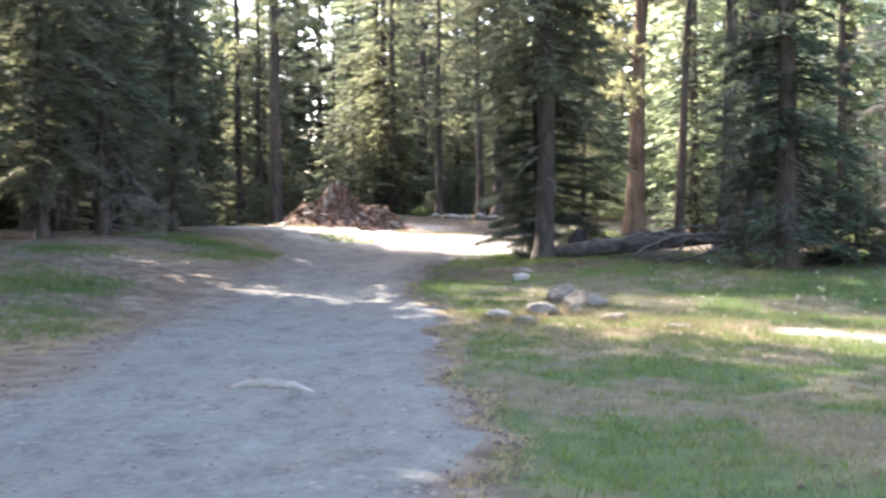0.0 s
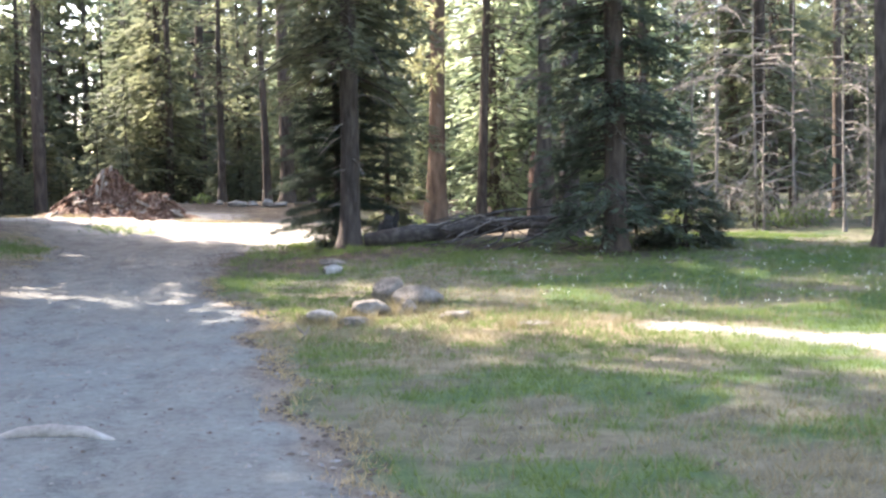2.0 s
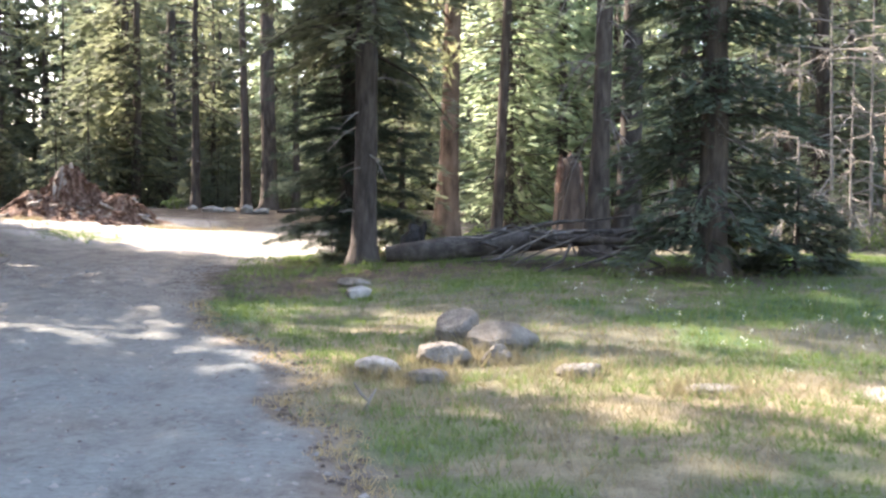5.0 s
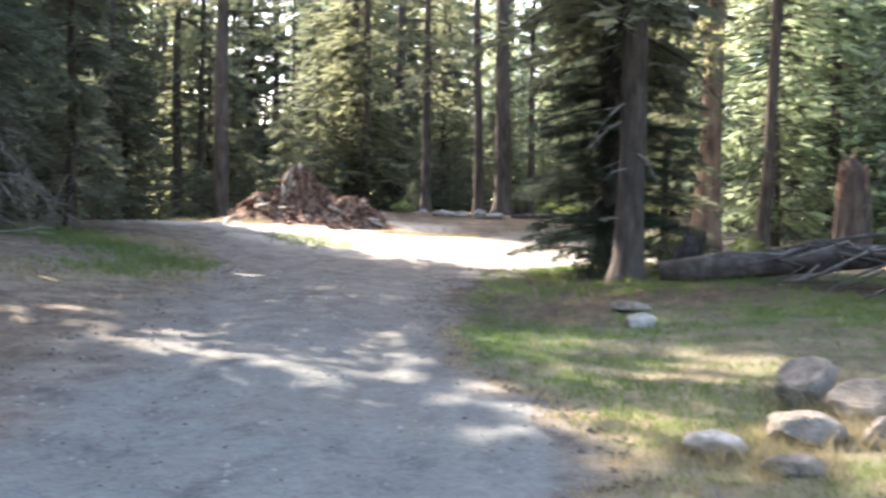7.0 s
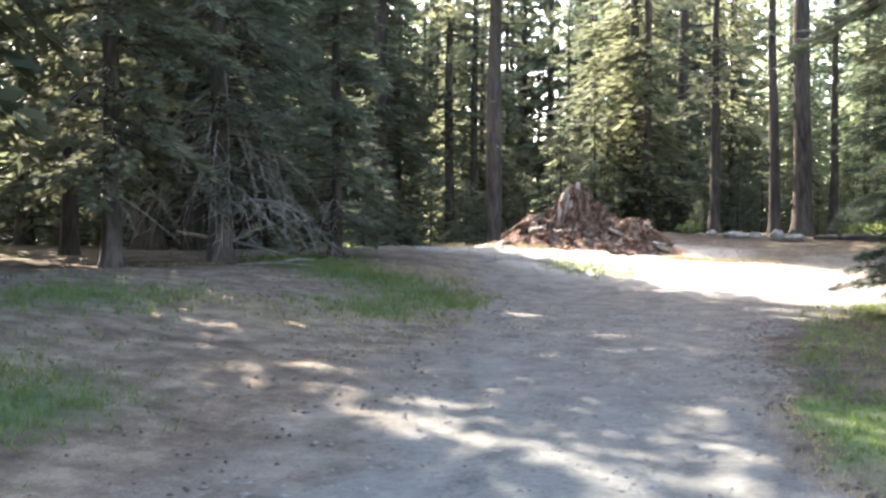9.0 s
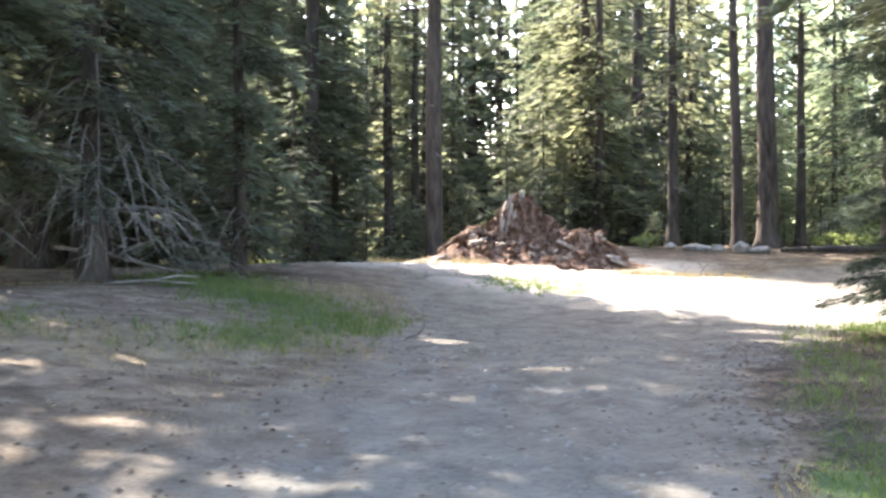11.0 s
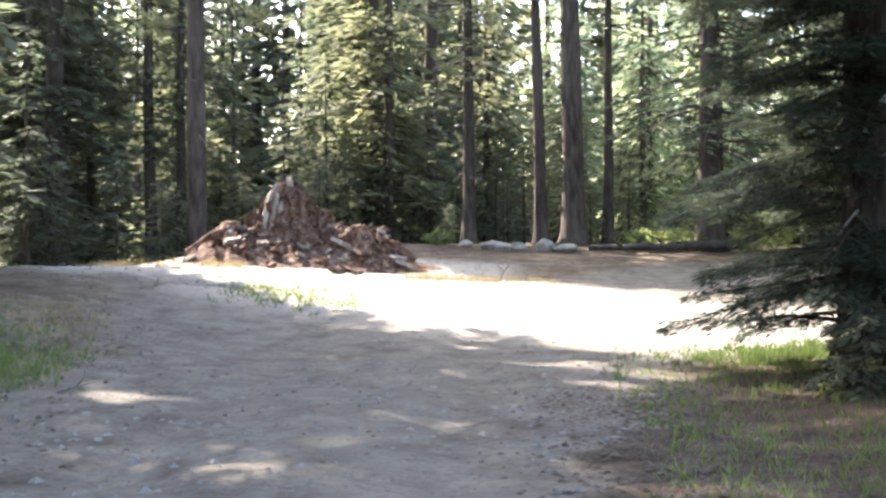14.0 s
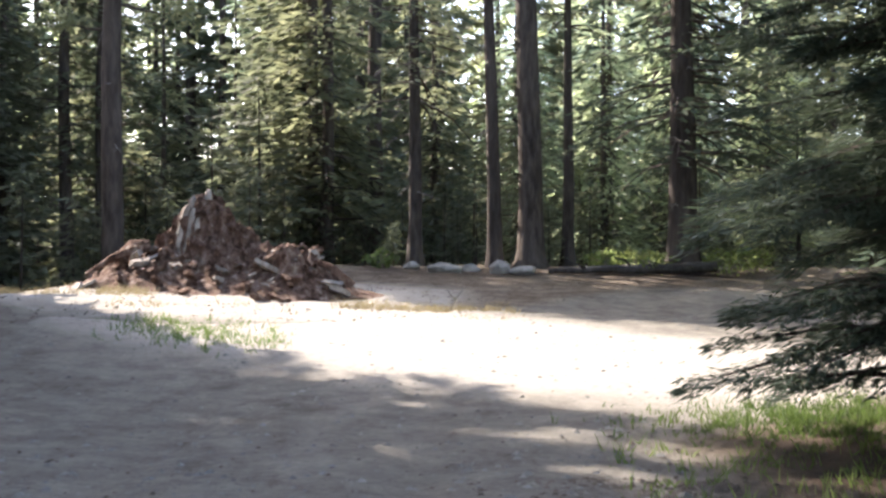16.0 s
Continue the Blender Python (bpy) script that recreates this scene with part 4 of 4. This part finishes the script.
for k, (x, y, w, h) in enumerate(((-14.7, 46.7, 1.3, 0.7), (-14.0, 46.4, 1.1, 0.6), (-15.3, 46.4, 1.1, 0.6), (-13.2, 46.9, 0.7, 0.4), (-4.4, 46.8, 0.7, 0.35), (0.6, 46.8, 0.9, 0.4),
                                  (0.95, 46.2, 0.8, 0.45), (2.4, 46.3, 1.0, 0.5), (3.0, 46.8, 1.0, 0.5), (0.1, 47.3, 0.7, 0.4), (2.2, 35.4, 0.9, 0.35), (3.7, 35.8, 0.8, 0.3))):
    shrub(x, y, w, h, 500 + k)
rng = np.random.default_rng(12)
for k in range(16):
    shrub(rng.uniform(7, 17), rng.uniform(27.5, 39), rng.uniform(0.8, 1.6), rng.uniform(0.3, 0.7), 540 + k, 200)


def ground_stick(x, y, pts, r, label, material=M_TWIG):
    ob = thing("twig", x, y)
    for k, line in enumerate(pts):
        v, f = tube(line, [r * (1 - 0.25 * k), r * 0.8, r * 0.4], 6, np.random.default_rng(k), 0.1)
        mesh_object("stem" if k == 0 else "fork", v, f, material, ob, True)
    return tagged(ob, label, "twig")


ground_stick(-0.72, 15.1, [[(0, 0, -0.02), (0.05, 0, 0.07), (0.1, 0, 0.16)], [(0.05, 0, 0.07), (-0.01, 0.02, 0.13), (-0.05, 0.02, 0.2)]], 0.014, "pale forked twig standing in the grass")
ground_stick(-2.95, 39.4, [[(0, 0, -0.02), (0.1, 0, 0.16), (0.22, 0.03, 0.33)], [(0.1, 0, 0.16), (0.02, 0, 0.24), (-0.02, 0, 0.3)]], 0.014, "pale twig standing at the edge of the dirt")
ground_stick(-5.8, 27.9, [[(0, 0, 0.01), (0.12, 0.05, 0.05), (0.3, 0.1, 0.1)], [(0.12, 0.05, 0.05), (0.2, 0, 0.12), (0.22, -0.05, 0.18)]], 0.01, "thin dry twig lying at the track's edge")
ground_stick(-10.2, 29.5, [[(0, 0, 0.02), (0.6, 0.1, 0.06), (1.3, -0.05, 0.03)], [(0.6, 0.1, 0.06), (0.9, 0.3, 0.12), (1.1, 0.5, 0.1)]], 0.02, "long dead branch lying on the needle litter")
ground_stick(-12.0, 33.2, [[(-1.4, 0.6, 0.45), (0, 0, 0.3), (1.5, -0.7, 0.05)], [(0, 0, 0.3), (0.4, 0.2, 0.5), (0.7, 0.2, 0.6)]], 0.04, "fallen dead limb resting on the bank")

far_log = thing("fallen_log", 0.2, 46.0)
v, f = tube([(-1.3, 0.15, 0.08), (-0.2, 0.0, 0.1), (1.0, -0.1, 0.12), (1.9, -0.1, 0.16)], [0.05, 0.08, 0.1, 0.11], 9, np.random.default_rng(4), 0.1)
mesh_object("stem", v, f, M_LOG, far_log, True)
for k, (x0, z1) in enumerate(((-0.6, 0.2), (0.3, 0.28), (0.9, 0.22))):
    v, f = tube([(x0, 0, 0.12), (x0 - 0.15, -0.1, z1), (x0 - 0.35, -0.15, z1 + 0.06)], [0.03, 0.02, 0.01], 5)
    mesh_object("limb", v, f, M_LOG, far_log)
tagged(far_log, "thin dark fallen log at the far side of the clearing", "fallen log")

# ---- rotten stump and its heap of red wood ----
wad = thing("rotten_stump", -6.85, 41.5, rz=0)
bm = bmesh.new()
RINGS, SIDES = 52, 112
LEVEL = (0.0, 0.12, 0.3, 0.45, 0.6, 0.75, 0.88, 0.96, 1.0)
STEEP, SLOPING = (1.5, 1.34, 1.05, 0.8, 0.58, 0.42, 0.29, 0.19, 0.06), (1.65, 1.42, 1.1, 0.88, 0.66, 0.45, 0.28, 0.17, 0.05)
rows = []
for k in range(RINGS):
    u = k / (RINGS - 1)
    ring = []
    for q in range(SIDES):
        a = 2 * math.pi * q / SIDES
        ca, sa = math.cos(a), math.sin(a)
        flute = 0.30 * noise.noise(Vector((1.7 * ca, 1.7 * sa, 0.4 * u + 4))) + 0.22 * noise.noise(Vector((5.0 * ca, 5.0 * sa, 1.2 * u + 9))) + 0.10 * noise.noise(Vector((13 * ca, 13 * sa, 2.5 * u + 2)))
        hollow = 0.62 * math.exp(-((a - 5.35) / 0.2) ** 2 - ((u - 0.6) / 0.16) ** 2) + 0.2 * math.exp(-((a - 4.3) / 0.12) ** 2 - ((u - 0.5) / 0.3) ** 2)
        lean = 0.5 + 0.5 * ca
        rad = float((1 - lean) * np.interp(u, LEVEL, STEEP) + lean * np.interp(u, LEVEL, SLOPING)) * (1 + 0.8 * flute - 1.2 * hollow)
        z = -0.12 + 1.5 * u
        n3 = noise.noise_vector(Vector((rad * ca * 6, rad * sa * 6, z * 4)))
        n4 = noise.noise_vector(Vector((rad * ca * 17, rad * sa * 17, z * 9 + 5)))
        ring.append(bm.verts.new((rad * ca + 0.13 * n3.x + 0.06 * n4.x - 0.02 + 0.1 * u, 0.62 * rad * sa + 0.13 * n3.y + 0.06 * n4.y, z + 0.11 * n3.z + 0.06 * n4.z)))
    rows.append(ring)
for k in range(RINGS - 1):
    for q in range(SIDES):
        bm.faces.new((rows[k][q], rows[k][(q + 1) % SIDES], rows[k + 1][(q + 1) % SIDES], rows[k + 1][q]))
bm.faces.new(rows[-1])
me = bpy.data.meshes.new("stump_core")
bm.to_mesh(me)
bm.free()
me.materials.append(M_ROT)
core = new("stump_core", me)
core.parent = wad
for k, (px, py, pz, lx, ly, lz2, r, material) in enumerate((
        (-0.16, -0.1, 0.9, -0.12, -0.06, 1.3, 0.1, M_SPLINTER), (0.08, 0.0, 1.0, 0.1, 0.0, 1.4, 0.09, M_SPLINTER), (-0.42, -0.34, 0.15, -0.2, -0.16, 1.15, 0.1, M_SPLINTER),
        (-0.2, -0.46, 0.1, -0.1, -0.2, 1.1, 0.09, M_SPLINTER), (-0.05, -0.5, 0.1, -0.02, -0.24, 0.95, 0.07, M_SPLINTER), (-0.32, -0.42, 0.1, -0.18, -0.24, 0.9, 0.07, M_ROT),
        (0.3, -0.3, 0.4, 0.2, -0.12, 1.1, 0.1, M_ROT), (0.55, -0.36, 0.15, 0.36, -0.18, 0.85, 0.12, M_ROT), (0.85, -0.3, 0.0, 0.6, -0.18, 0.55, 0.11, M_ROT),
        (-0.62, -0.2, 0.1, -0.4, -0.1, 0.8, 0.1, M_ROT), (0.0, -0.1, 1.05, 0.0, -0.05, 1.32, 0.08, M_ROT))):
    v, f = tube([(px, py, pz), (0.5 * (px + lx) + 0.02, 0.5 * (py + ly), 0.5 * (pz + lz2)), (lx, ly, lz2), (lx + 0.03, ly, lz2 + 0.08)], [r * 0.9, r * 0.8, r * 0.6, r * 0.25], 9, np.random.default_rng(100 + k), 0.3)
    mesh_object("splinter", v, f, material, wad)
tagged(wad, "tall rotten red brown stump with a splintered grey top", "stump")


def heap_height(x, y):
    h = 0.42 * np.exp(-((x + 6.75) ** 2 / 1.9 + (y - 41.4) ** 2 / 1.0)) + 0.42 * np.exp(-((x + 5.2) ** 2 / 0.22 + (y - 41.1) ** 2 / 0.4)) + 0.2 * np.exp(-((x + 5.8) ** 2 / 0.3 + (y - 41.0) ** 2 / 0.4)) + 0.3 * np.exp(-((x + 7.75) ** 2 / 0.35 + (y - 41.2) ** 2 / 0.5)) + 0.14 * np.exp(-((x + 4.8) ** 2 / 0.5 + (y - 41.0) ** 2 / 0.4))
    return h


hx, hy = np.arange(-9.2, -3.9, 0.07), np.arange(39.6, 43.4, 0.07)
X, Y = [v.ravel() for v in np.meshgrid(hx, hy, indexing="ij")]
Hh = heap_height(X, Y) * (1 + 0.4 * hum(X, Y, 5.0, 1) + 0.3 * hum(X, Y, 13.0, 2) + 0.2 * hum(X, Y, 29.0, 3))
heap = mesh_object("debris_mound", np.stack([X, Y, land(X, Y) + Hh - 0.05], 1), grid_faces(len(hx), len(hy)), M_ROT, None, False)
tagged(heap, "heap of crumbled red rotten wood round the stump", "debris heap")


def chunk(x, y, z, sx, sy, sz, seed, material, parent):
    rng = np.random.default_rng(seed)
    V = np.array([[a, b, c] for a in (-1, 1) for b in (-1, 1) for c in (-1, 1)], float) * (sx, sy, sz) / 2
    V *= rng.uniform(0.55, 1.1, V.shape)
    R = np.array(Euler(rng.uniform(-0.6, 0.6, 3) * (1, 1, 5)).to_matrix())
    V = V @ R.T + (x, y, z)
    return mesh_object("wood_chunk", V, [[0, 1, 3, 2], [4, 6, 7, 5], [0, 4, 5, 1], [2, 3, 7, 6], [0, 2, 6, 4], [1, 5, 7, 3]], material, parent)


rng = np.random.default_rng(77)
for k in range(230):
    x = rng.choice([-6.7, -5.4, -7.6], p=[0.35, 0.4, 0.25]) + rng.normal(0, 0.45)
    y = 40.9 + rng.normal(0, 0.45)
    h = float(heap_height(np.float64(x), np.float64(y)))
    s = 0.035 + 0.12 * rng.uniform() ** 2
    chunk(x, y, lz(x, y) + h + s * 0.05, s * rng.uniform(1, 3.2), s, s * rng.uniform(0.35, 0.8), 300 + k, M_ROT if rng.uniform() < 0.68 else M_SPLINTER, heap)
for k, (x0, y0, x1, y1, r) in enumerate(((-8.45, 40.8, -7.7, 41.0, 0.06), (-8.05, 41.0, -7.55, 41.1, 0.12), (-5.0, 40.8, -4.4, 40.7, 0.06), (-5.75, 40.75, -5.35, 40.7, 0.07))):
    h0, h1 = [float(heap_height(np.float64(a), np.float64(b))) + lz(a, b) for a, b in ((x0, y0), (x1, y1))]
    v, f = tube([(x0, y0, h0 + 0.03), ((x0 + x1) / 2, (y0 + y1) / 2, (h0 + h1) / 2 + 0.1), (x1, y1, h1 + 0.06)], [r * 0.6, r, r * 0.9], 8, np.random.default_rng(200 + k), 0.25)
    mesh_object("root", v, f, M_ROT, heap)
for k, (x, h) in enumerate(((-5.25, 0.4), (-5.1, 0.42), (-5.5, 0.26))):
    v, f = tube([(x, 41.1, lz(x, 41.1)), (x + 0.05, 41.1, lz(x, 41.1) + h), (x + 0.08, 41.1, lz(x, 41.1) + h + 0.22)], [0.2, 0.13, 0.06], 9, np.random.default_rng(220 + k), 0.3)
    mesh_object("splinter", v, f, M_SPLINTER if k == 1 else M_ROT, heap)

# ---- pale stick half buried in the track ----
v, f = tube([(-0.36, 0, -0.03), (-0.2, 0.05, 0.008), (0.0, 0.03, 0.018), (0.2, 0.0, 0.012), (0.4, -0.08, -0.03)], [0.03, 0.045, 0.05, 0.045, 0.02], 9, np.random.default_rng(3), 0.1)
stick = mesh_object("stick", v, f, M_ROCK_PALE, None, True)
stick.matrix_basis = pose(-2.22, 10.05, lz(-2.22, 10.05) + 0.012, 0, 0, -4)
tagged(stick, "pale barkless stick half buried in the dirt track", "stick")


# ---- grass, dry grass, pebbles and litter ----
def scatter(name, material, n, seed, where, height, width, label, category, lean=0.5, tuft=5):
    rng = np.random.default_rng(seed)
    pts = where(rng, n)
    k = tuft
    P = np.repeat(pts, k, 0) + np.concatenate([rng.normal(0, 0.03, (len(pts) * k, 2)), np.zeros((len(pts) * k, 0))], 1)
    m = len(P)
    base = np.stack([P[:, 0], P[:, 1], land(P[:, 0], P[:, 1]) - 0.01], 1)
    way = unit(np.concatenate([rng.normal(0, lean, (m, 2)), np.ones((m, 1))], 1))
    side = unit(np.cross(way, rng.normal(0, 1, (m, 3))))
    L = np.repeat(rng.uniform(0.5, 1.3, len(pts)), k) * height * rng.uniform(0.5, 1.2, m)
    V = np.stack([base - side * width, base + side * width, base + way * L[:, None]], 1).reshape(-1, 3)
    ob = mesh_object(name, V, np.arange(3 * m).reshape(-1, 3), material)
    return tagged(ob, label, category, kind="stuff")


def keep(P, w, rng):
    return P[rng.uniform(0, 1, len(P)) < w]


def lawn_spots(rng, n):
    P = np.stack([rng.uniform(-2.5, 9.5, n * 3), 4 + 23 * rng.uniform(0, 1, n * 3) ** 0.8], 1)
    d = -road_depth(P[:, 0], P[:, 1])
    clump = turf_clump(P[:, 0], P[:, 1])
    return keep(P, step(0.0, 0.5, d) * (0.12 + 0.88 * clump) * (P[:, 0] > -2.6) * (0.1 + 0.9 * step(0.3, 0.7, bare_sun_strip(P[:, 0], P[:, 1]))) * (1 - 0.85 * np.clip(sum(np.exp(-((P[:, 0] - a) ** 2 + (P[:, 1] - c) ** 2) / s ** 2) for a, c, s in LITTER_SHADE), 0, 1)), rng)[:n]


def dry_spots(rng, n):
    P = np.stack([rng.uniform(-2.5, 9, n * 3), rng.uniform(5, 24, n * 3)], 1)
    d = -road_depth(P[:, 0], P[:, 1])
    clump = 1 - turf_clump(P[:, 0], P[:, 1])
    rocks = np.exp(-((P[:, 0] - 0.6) ** 2 / 3 + (P[:, 1] - 16.3) ** 2 / 2)) + np.exp(-((P[:, 0] - 1.6) ** 2 / 3 + (P[:, 1] - 15.0) ** 2 / 2))
    rocks = rocks + 0.8 * np.exp(-((P[:, 0] - 1.9) ** 2 / 0.8 + (P[:, 1] - 7.6) ** 2 / 1.2)) + 0.6 * np.exp(-((P[:, 0] - 2.8) ** 2 / 0.6 + (P[:, 1] - 9.4) ** 2 / 0.8))
    return keep(P, step(0.0, 0.3, d) * np.clip(0.35 * clump + rocks, 0, 1) * (0.15 + 0.85 * step(0.3, 0.7, bare_sun_strip(P[:, 0], P[:, 1]))), rng)[:n]


def round_spots(rng, n):
    out = []
    for x, y, rad in w_all:
        if y < 19:
            a, q = rng.uniform(0, 6.28, n), rad * rng.uniform(0.8, 1.5, n)
            out.append(np.stack([x + q * np.cos(a), y + q * np.sin(a)], 1))
    return np.concatenate(out)


def bank_spots(rng, n):
    P = np.stack([rng.uniform(-12, -4.5, n * 12), rng.uniform(12, 37, n * 12)], 1)
    off = step(0.0, 0.3, -road_depth(P[:, 0], P[:, 1])) + (P[:, 1] > 34)
    return keep(P, bank_green(P[:, 0], P[:, 1]) * np.clip(off, 0, 1), rng)[:n]


def verge_spots(rng, n):
    y = rng.uniform(24, 30, n)
    return np.stack([rng.uniform(-1.9, 2.0, n) + 0.0, y], 1)[: n]


def left_dry(rng, n):
    P = np.stack([rng.uniform(-12, -4.6, n * 3), rng.uniform(8, 34, n * 3)], 1)
    c = step(0.0, 0.6, hum(P[:, 0], P[:, 1], 0.9, 8))
    return keep(P, step(0.0, 0.4, -road_depth(P[:, 0], P[:, 1])) * c * 0.6, rng)[:n]


def crest_spots(rng, n):
    P = np.stack([rng.uniform(-9.8, -2.0, n * 3), 39.4 + rng.normal(0, 0.75, n * 3)], 1)
    return keep(P, step(-0.1, 0.6, hum(P[:, 0], P[:, 1], 2.6, 3)), rng)[:n]


scatter("grass", M_GRASS, 27000, 1, lawn_spots, 0.085, 0.0045, "patchy green grass", "grass")
scatter("dry_grass", M_STRAW, 9000, 2, dry_spots, 0.12, 0.0035, "straw coloured dry grass", "dry grass", 0.6)
scatter("grass", M_GRASS, 3600, 3, bank_spots, 0.13, 0.006, "green grass tufts on the bank", "grass")
scatter("grass", M_GRASS, 900, 4, lambda r, n: keep(verge_spots(r, n * 2), 0.5, r), 0.12, 0.006, "taller grass under the firs", "grass")
scatter("grass", M_GRASS, 700, 14, lambda r, n: r.normal((-0.2, 31.0), (0.6, 0.5), (n, 2)), 0.11, 0.007, "sunlit green grass beyond the dark fir", "grass")
scatter("dry_grass", M_STRAW, 60, 9, round_spots, 0.17, 0.005, "taller straw coloured grass round the boulders", "dry grass", 0.45)
scatter("dry_grass", M_STRAW, 11000, 6, left_dry, 0.09, 0.0035, "thin dry grass on the bank", "dry grass", 0.7)
scatter("dry_grass", M_STRAW, 800, 7, crest_spots, 0.13, 0.005, "dry grass before the rotten stump", "dry grass", 0.5)


def lumps(name, material, n, seed, where, size, label, category, flat=0.6):
    rng = np.random.default_rng(seed)
    P = where(rng, n)
    m = len(P)
    O = np.array([[1, 0, 0], [0, 1, 0], [-1, 0, 0], [0, -1, 0], [0, 0, 1]], float)
    s = size * rng.uniform(0.4, 1.6, (m, 1, 1)) * rng.uniform(0.6, 1.3, (m, 5, 1))
    a = rng.uniform(0, 6.28, m)
    R = np.zeros((m, 3, 3))
    R[:, 0, 0], R[:, 0, 1], R[:, 1, 0], R[:, 1, 1], R[:, 2, 2] = np.cos(a), -np.sin(a), np.sin(a), np.cos(a), flat
    V = np.einsum("mij,kj->mki", R, O) * s + np.stack([P[:, 0], P[:, 1], land(P[:, 0], P[:, 1]) + 0.006], 1)[:, None]
    f = np.array([[0, 1, 4], [1, 2, 4], [2, 3, 4], [3, 0, 4]])
    Fc = (f[None] + 5 * np.arange(m)[:, None, None]).reshape(-1, 3)
    return tagged(mesh_object(name, V.reshape(-1, 3), Fc, material), label, category, kind="stuff")


def road_spots(rng, n):
    P = np.stack([rng.uniform(-8, 4, n * 2), rng.uniform(4, 40, n * 2)], 1)
    return keep(P, (road_depth(P[:, 0], P[:, 1]) > 0.0) * (1 - 0.75 * step(29, 32, P[:, 1])), rng)[:n]


def litter_spots(rng, n):
    P = np.stack([rng.uniform(-14, 10, n * 2), rng.uniform(4, 46, n * 2)], 1)
    turf = (P[:, 0] > -2.6) * (P[:, 1] < 24)
    return keep(P, (road_depth(P[:, 0], P[:, 1]) < 0.3) * (1 - 0.88 * turf), rng)[:n]


def edge_spots(rng, n):
    return np.stack([rng.normal(-1.65, 0.45, n), rng.uniform(22.0, 29.0, n)], 1)


def near_edge(rng, n):
    P = np.stack([rng.uniform(-2.6, 3, n * 12), rng.uniform(4, 22, n * 12)], 1)
    d = road_depth(P[:, 0], P[:, 1]) + 0.1 + 0.12 * hum(P[:, 0], P[:, 1], 2.0, 4)
    return keep(P, np.exp(-(d / 0.12) ** 2), rng)[:n]


scatter("dry_grass", M_STRAW, 1500, 10, near_edge, 0.07, 0.004, "short dry grass along the edge of the track", "dry grass", 0.6)
lumps("forest_litter", M_CONE, 1200, 26, near_edge, 0.022, "dark crumbs of soil and bark along the edge of the track", "forest litter", 0.5)
lumps("dirt_clods", M_ROAD_CLOD, 5200, 24, road_spots, 0.026, "crumbled clods of dry dirt on the track", "dirt clods", 0.5)
lumps("forest_litter", M_CONE, 1700, 25, road_spots, 0.016, "dark bark chips and cones strewn on the track", "forest litter", 0.5)
lumps("pebbles", M_PEBBLE, 5500, 21, road_spots, 0.012, "small stones strewn on the dirt track", "pebbles")
lumps("forest_litter", M_CONE, 11000, 22, litter_spots, 0.02, "cones and bark chips on the ground", "forest litter")
lumps("forest_litter", M_CONE, 4200, 23, edge_spots, 0.02, "dark bark chips along the track under the fir", "forest litter", 0.35)


def weed_spots(rng, n):
    P = np.stack([rng.uniform(1.8, 8, n * 2), rng.uniform(14.5, 21, n * 2)], 1)
    return P[:n]


scatter("weed_stalks", M_STRAW, 110, 8, weed_spots, 0.36, 0.003, "thin pale weed stalks standing in the grass", "weeds", 0.12, 3)


def flower_heads(n, seed):
    """Small pale umbels of a few petals each, on the tips of the weeds."""
    rng = np.random.default_rng(seed)
    P = np.repeat(weed_spots(rng, n), 5, 0)
    base = np.stack([P[:, 0], P[:, 1], land(P[:, 0], P[:, 1]) + np.repeat(rng.uniform(0.16, 0.4, n), 5)], 1) + rng.normal(0, 0.012, (5 * n, 3))
    way = unit(rng.normal(0, 1, (5 * n, 3)) + np.array([0, 0, 0.6]))
    v, f = blades(base, way, unit(np.cross(way, rng.normal(0, 1, (5 * n, 3)))), 0.018, 0.007)
    return tagged(mesh_object("flower_heads", v, f, M_FLOWER), "tiny pale flower heads above the grass", "flowers", kind="stuff")


flower_heads(150, 18)
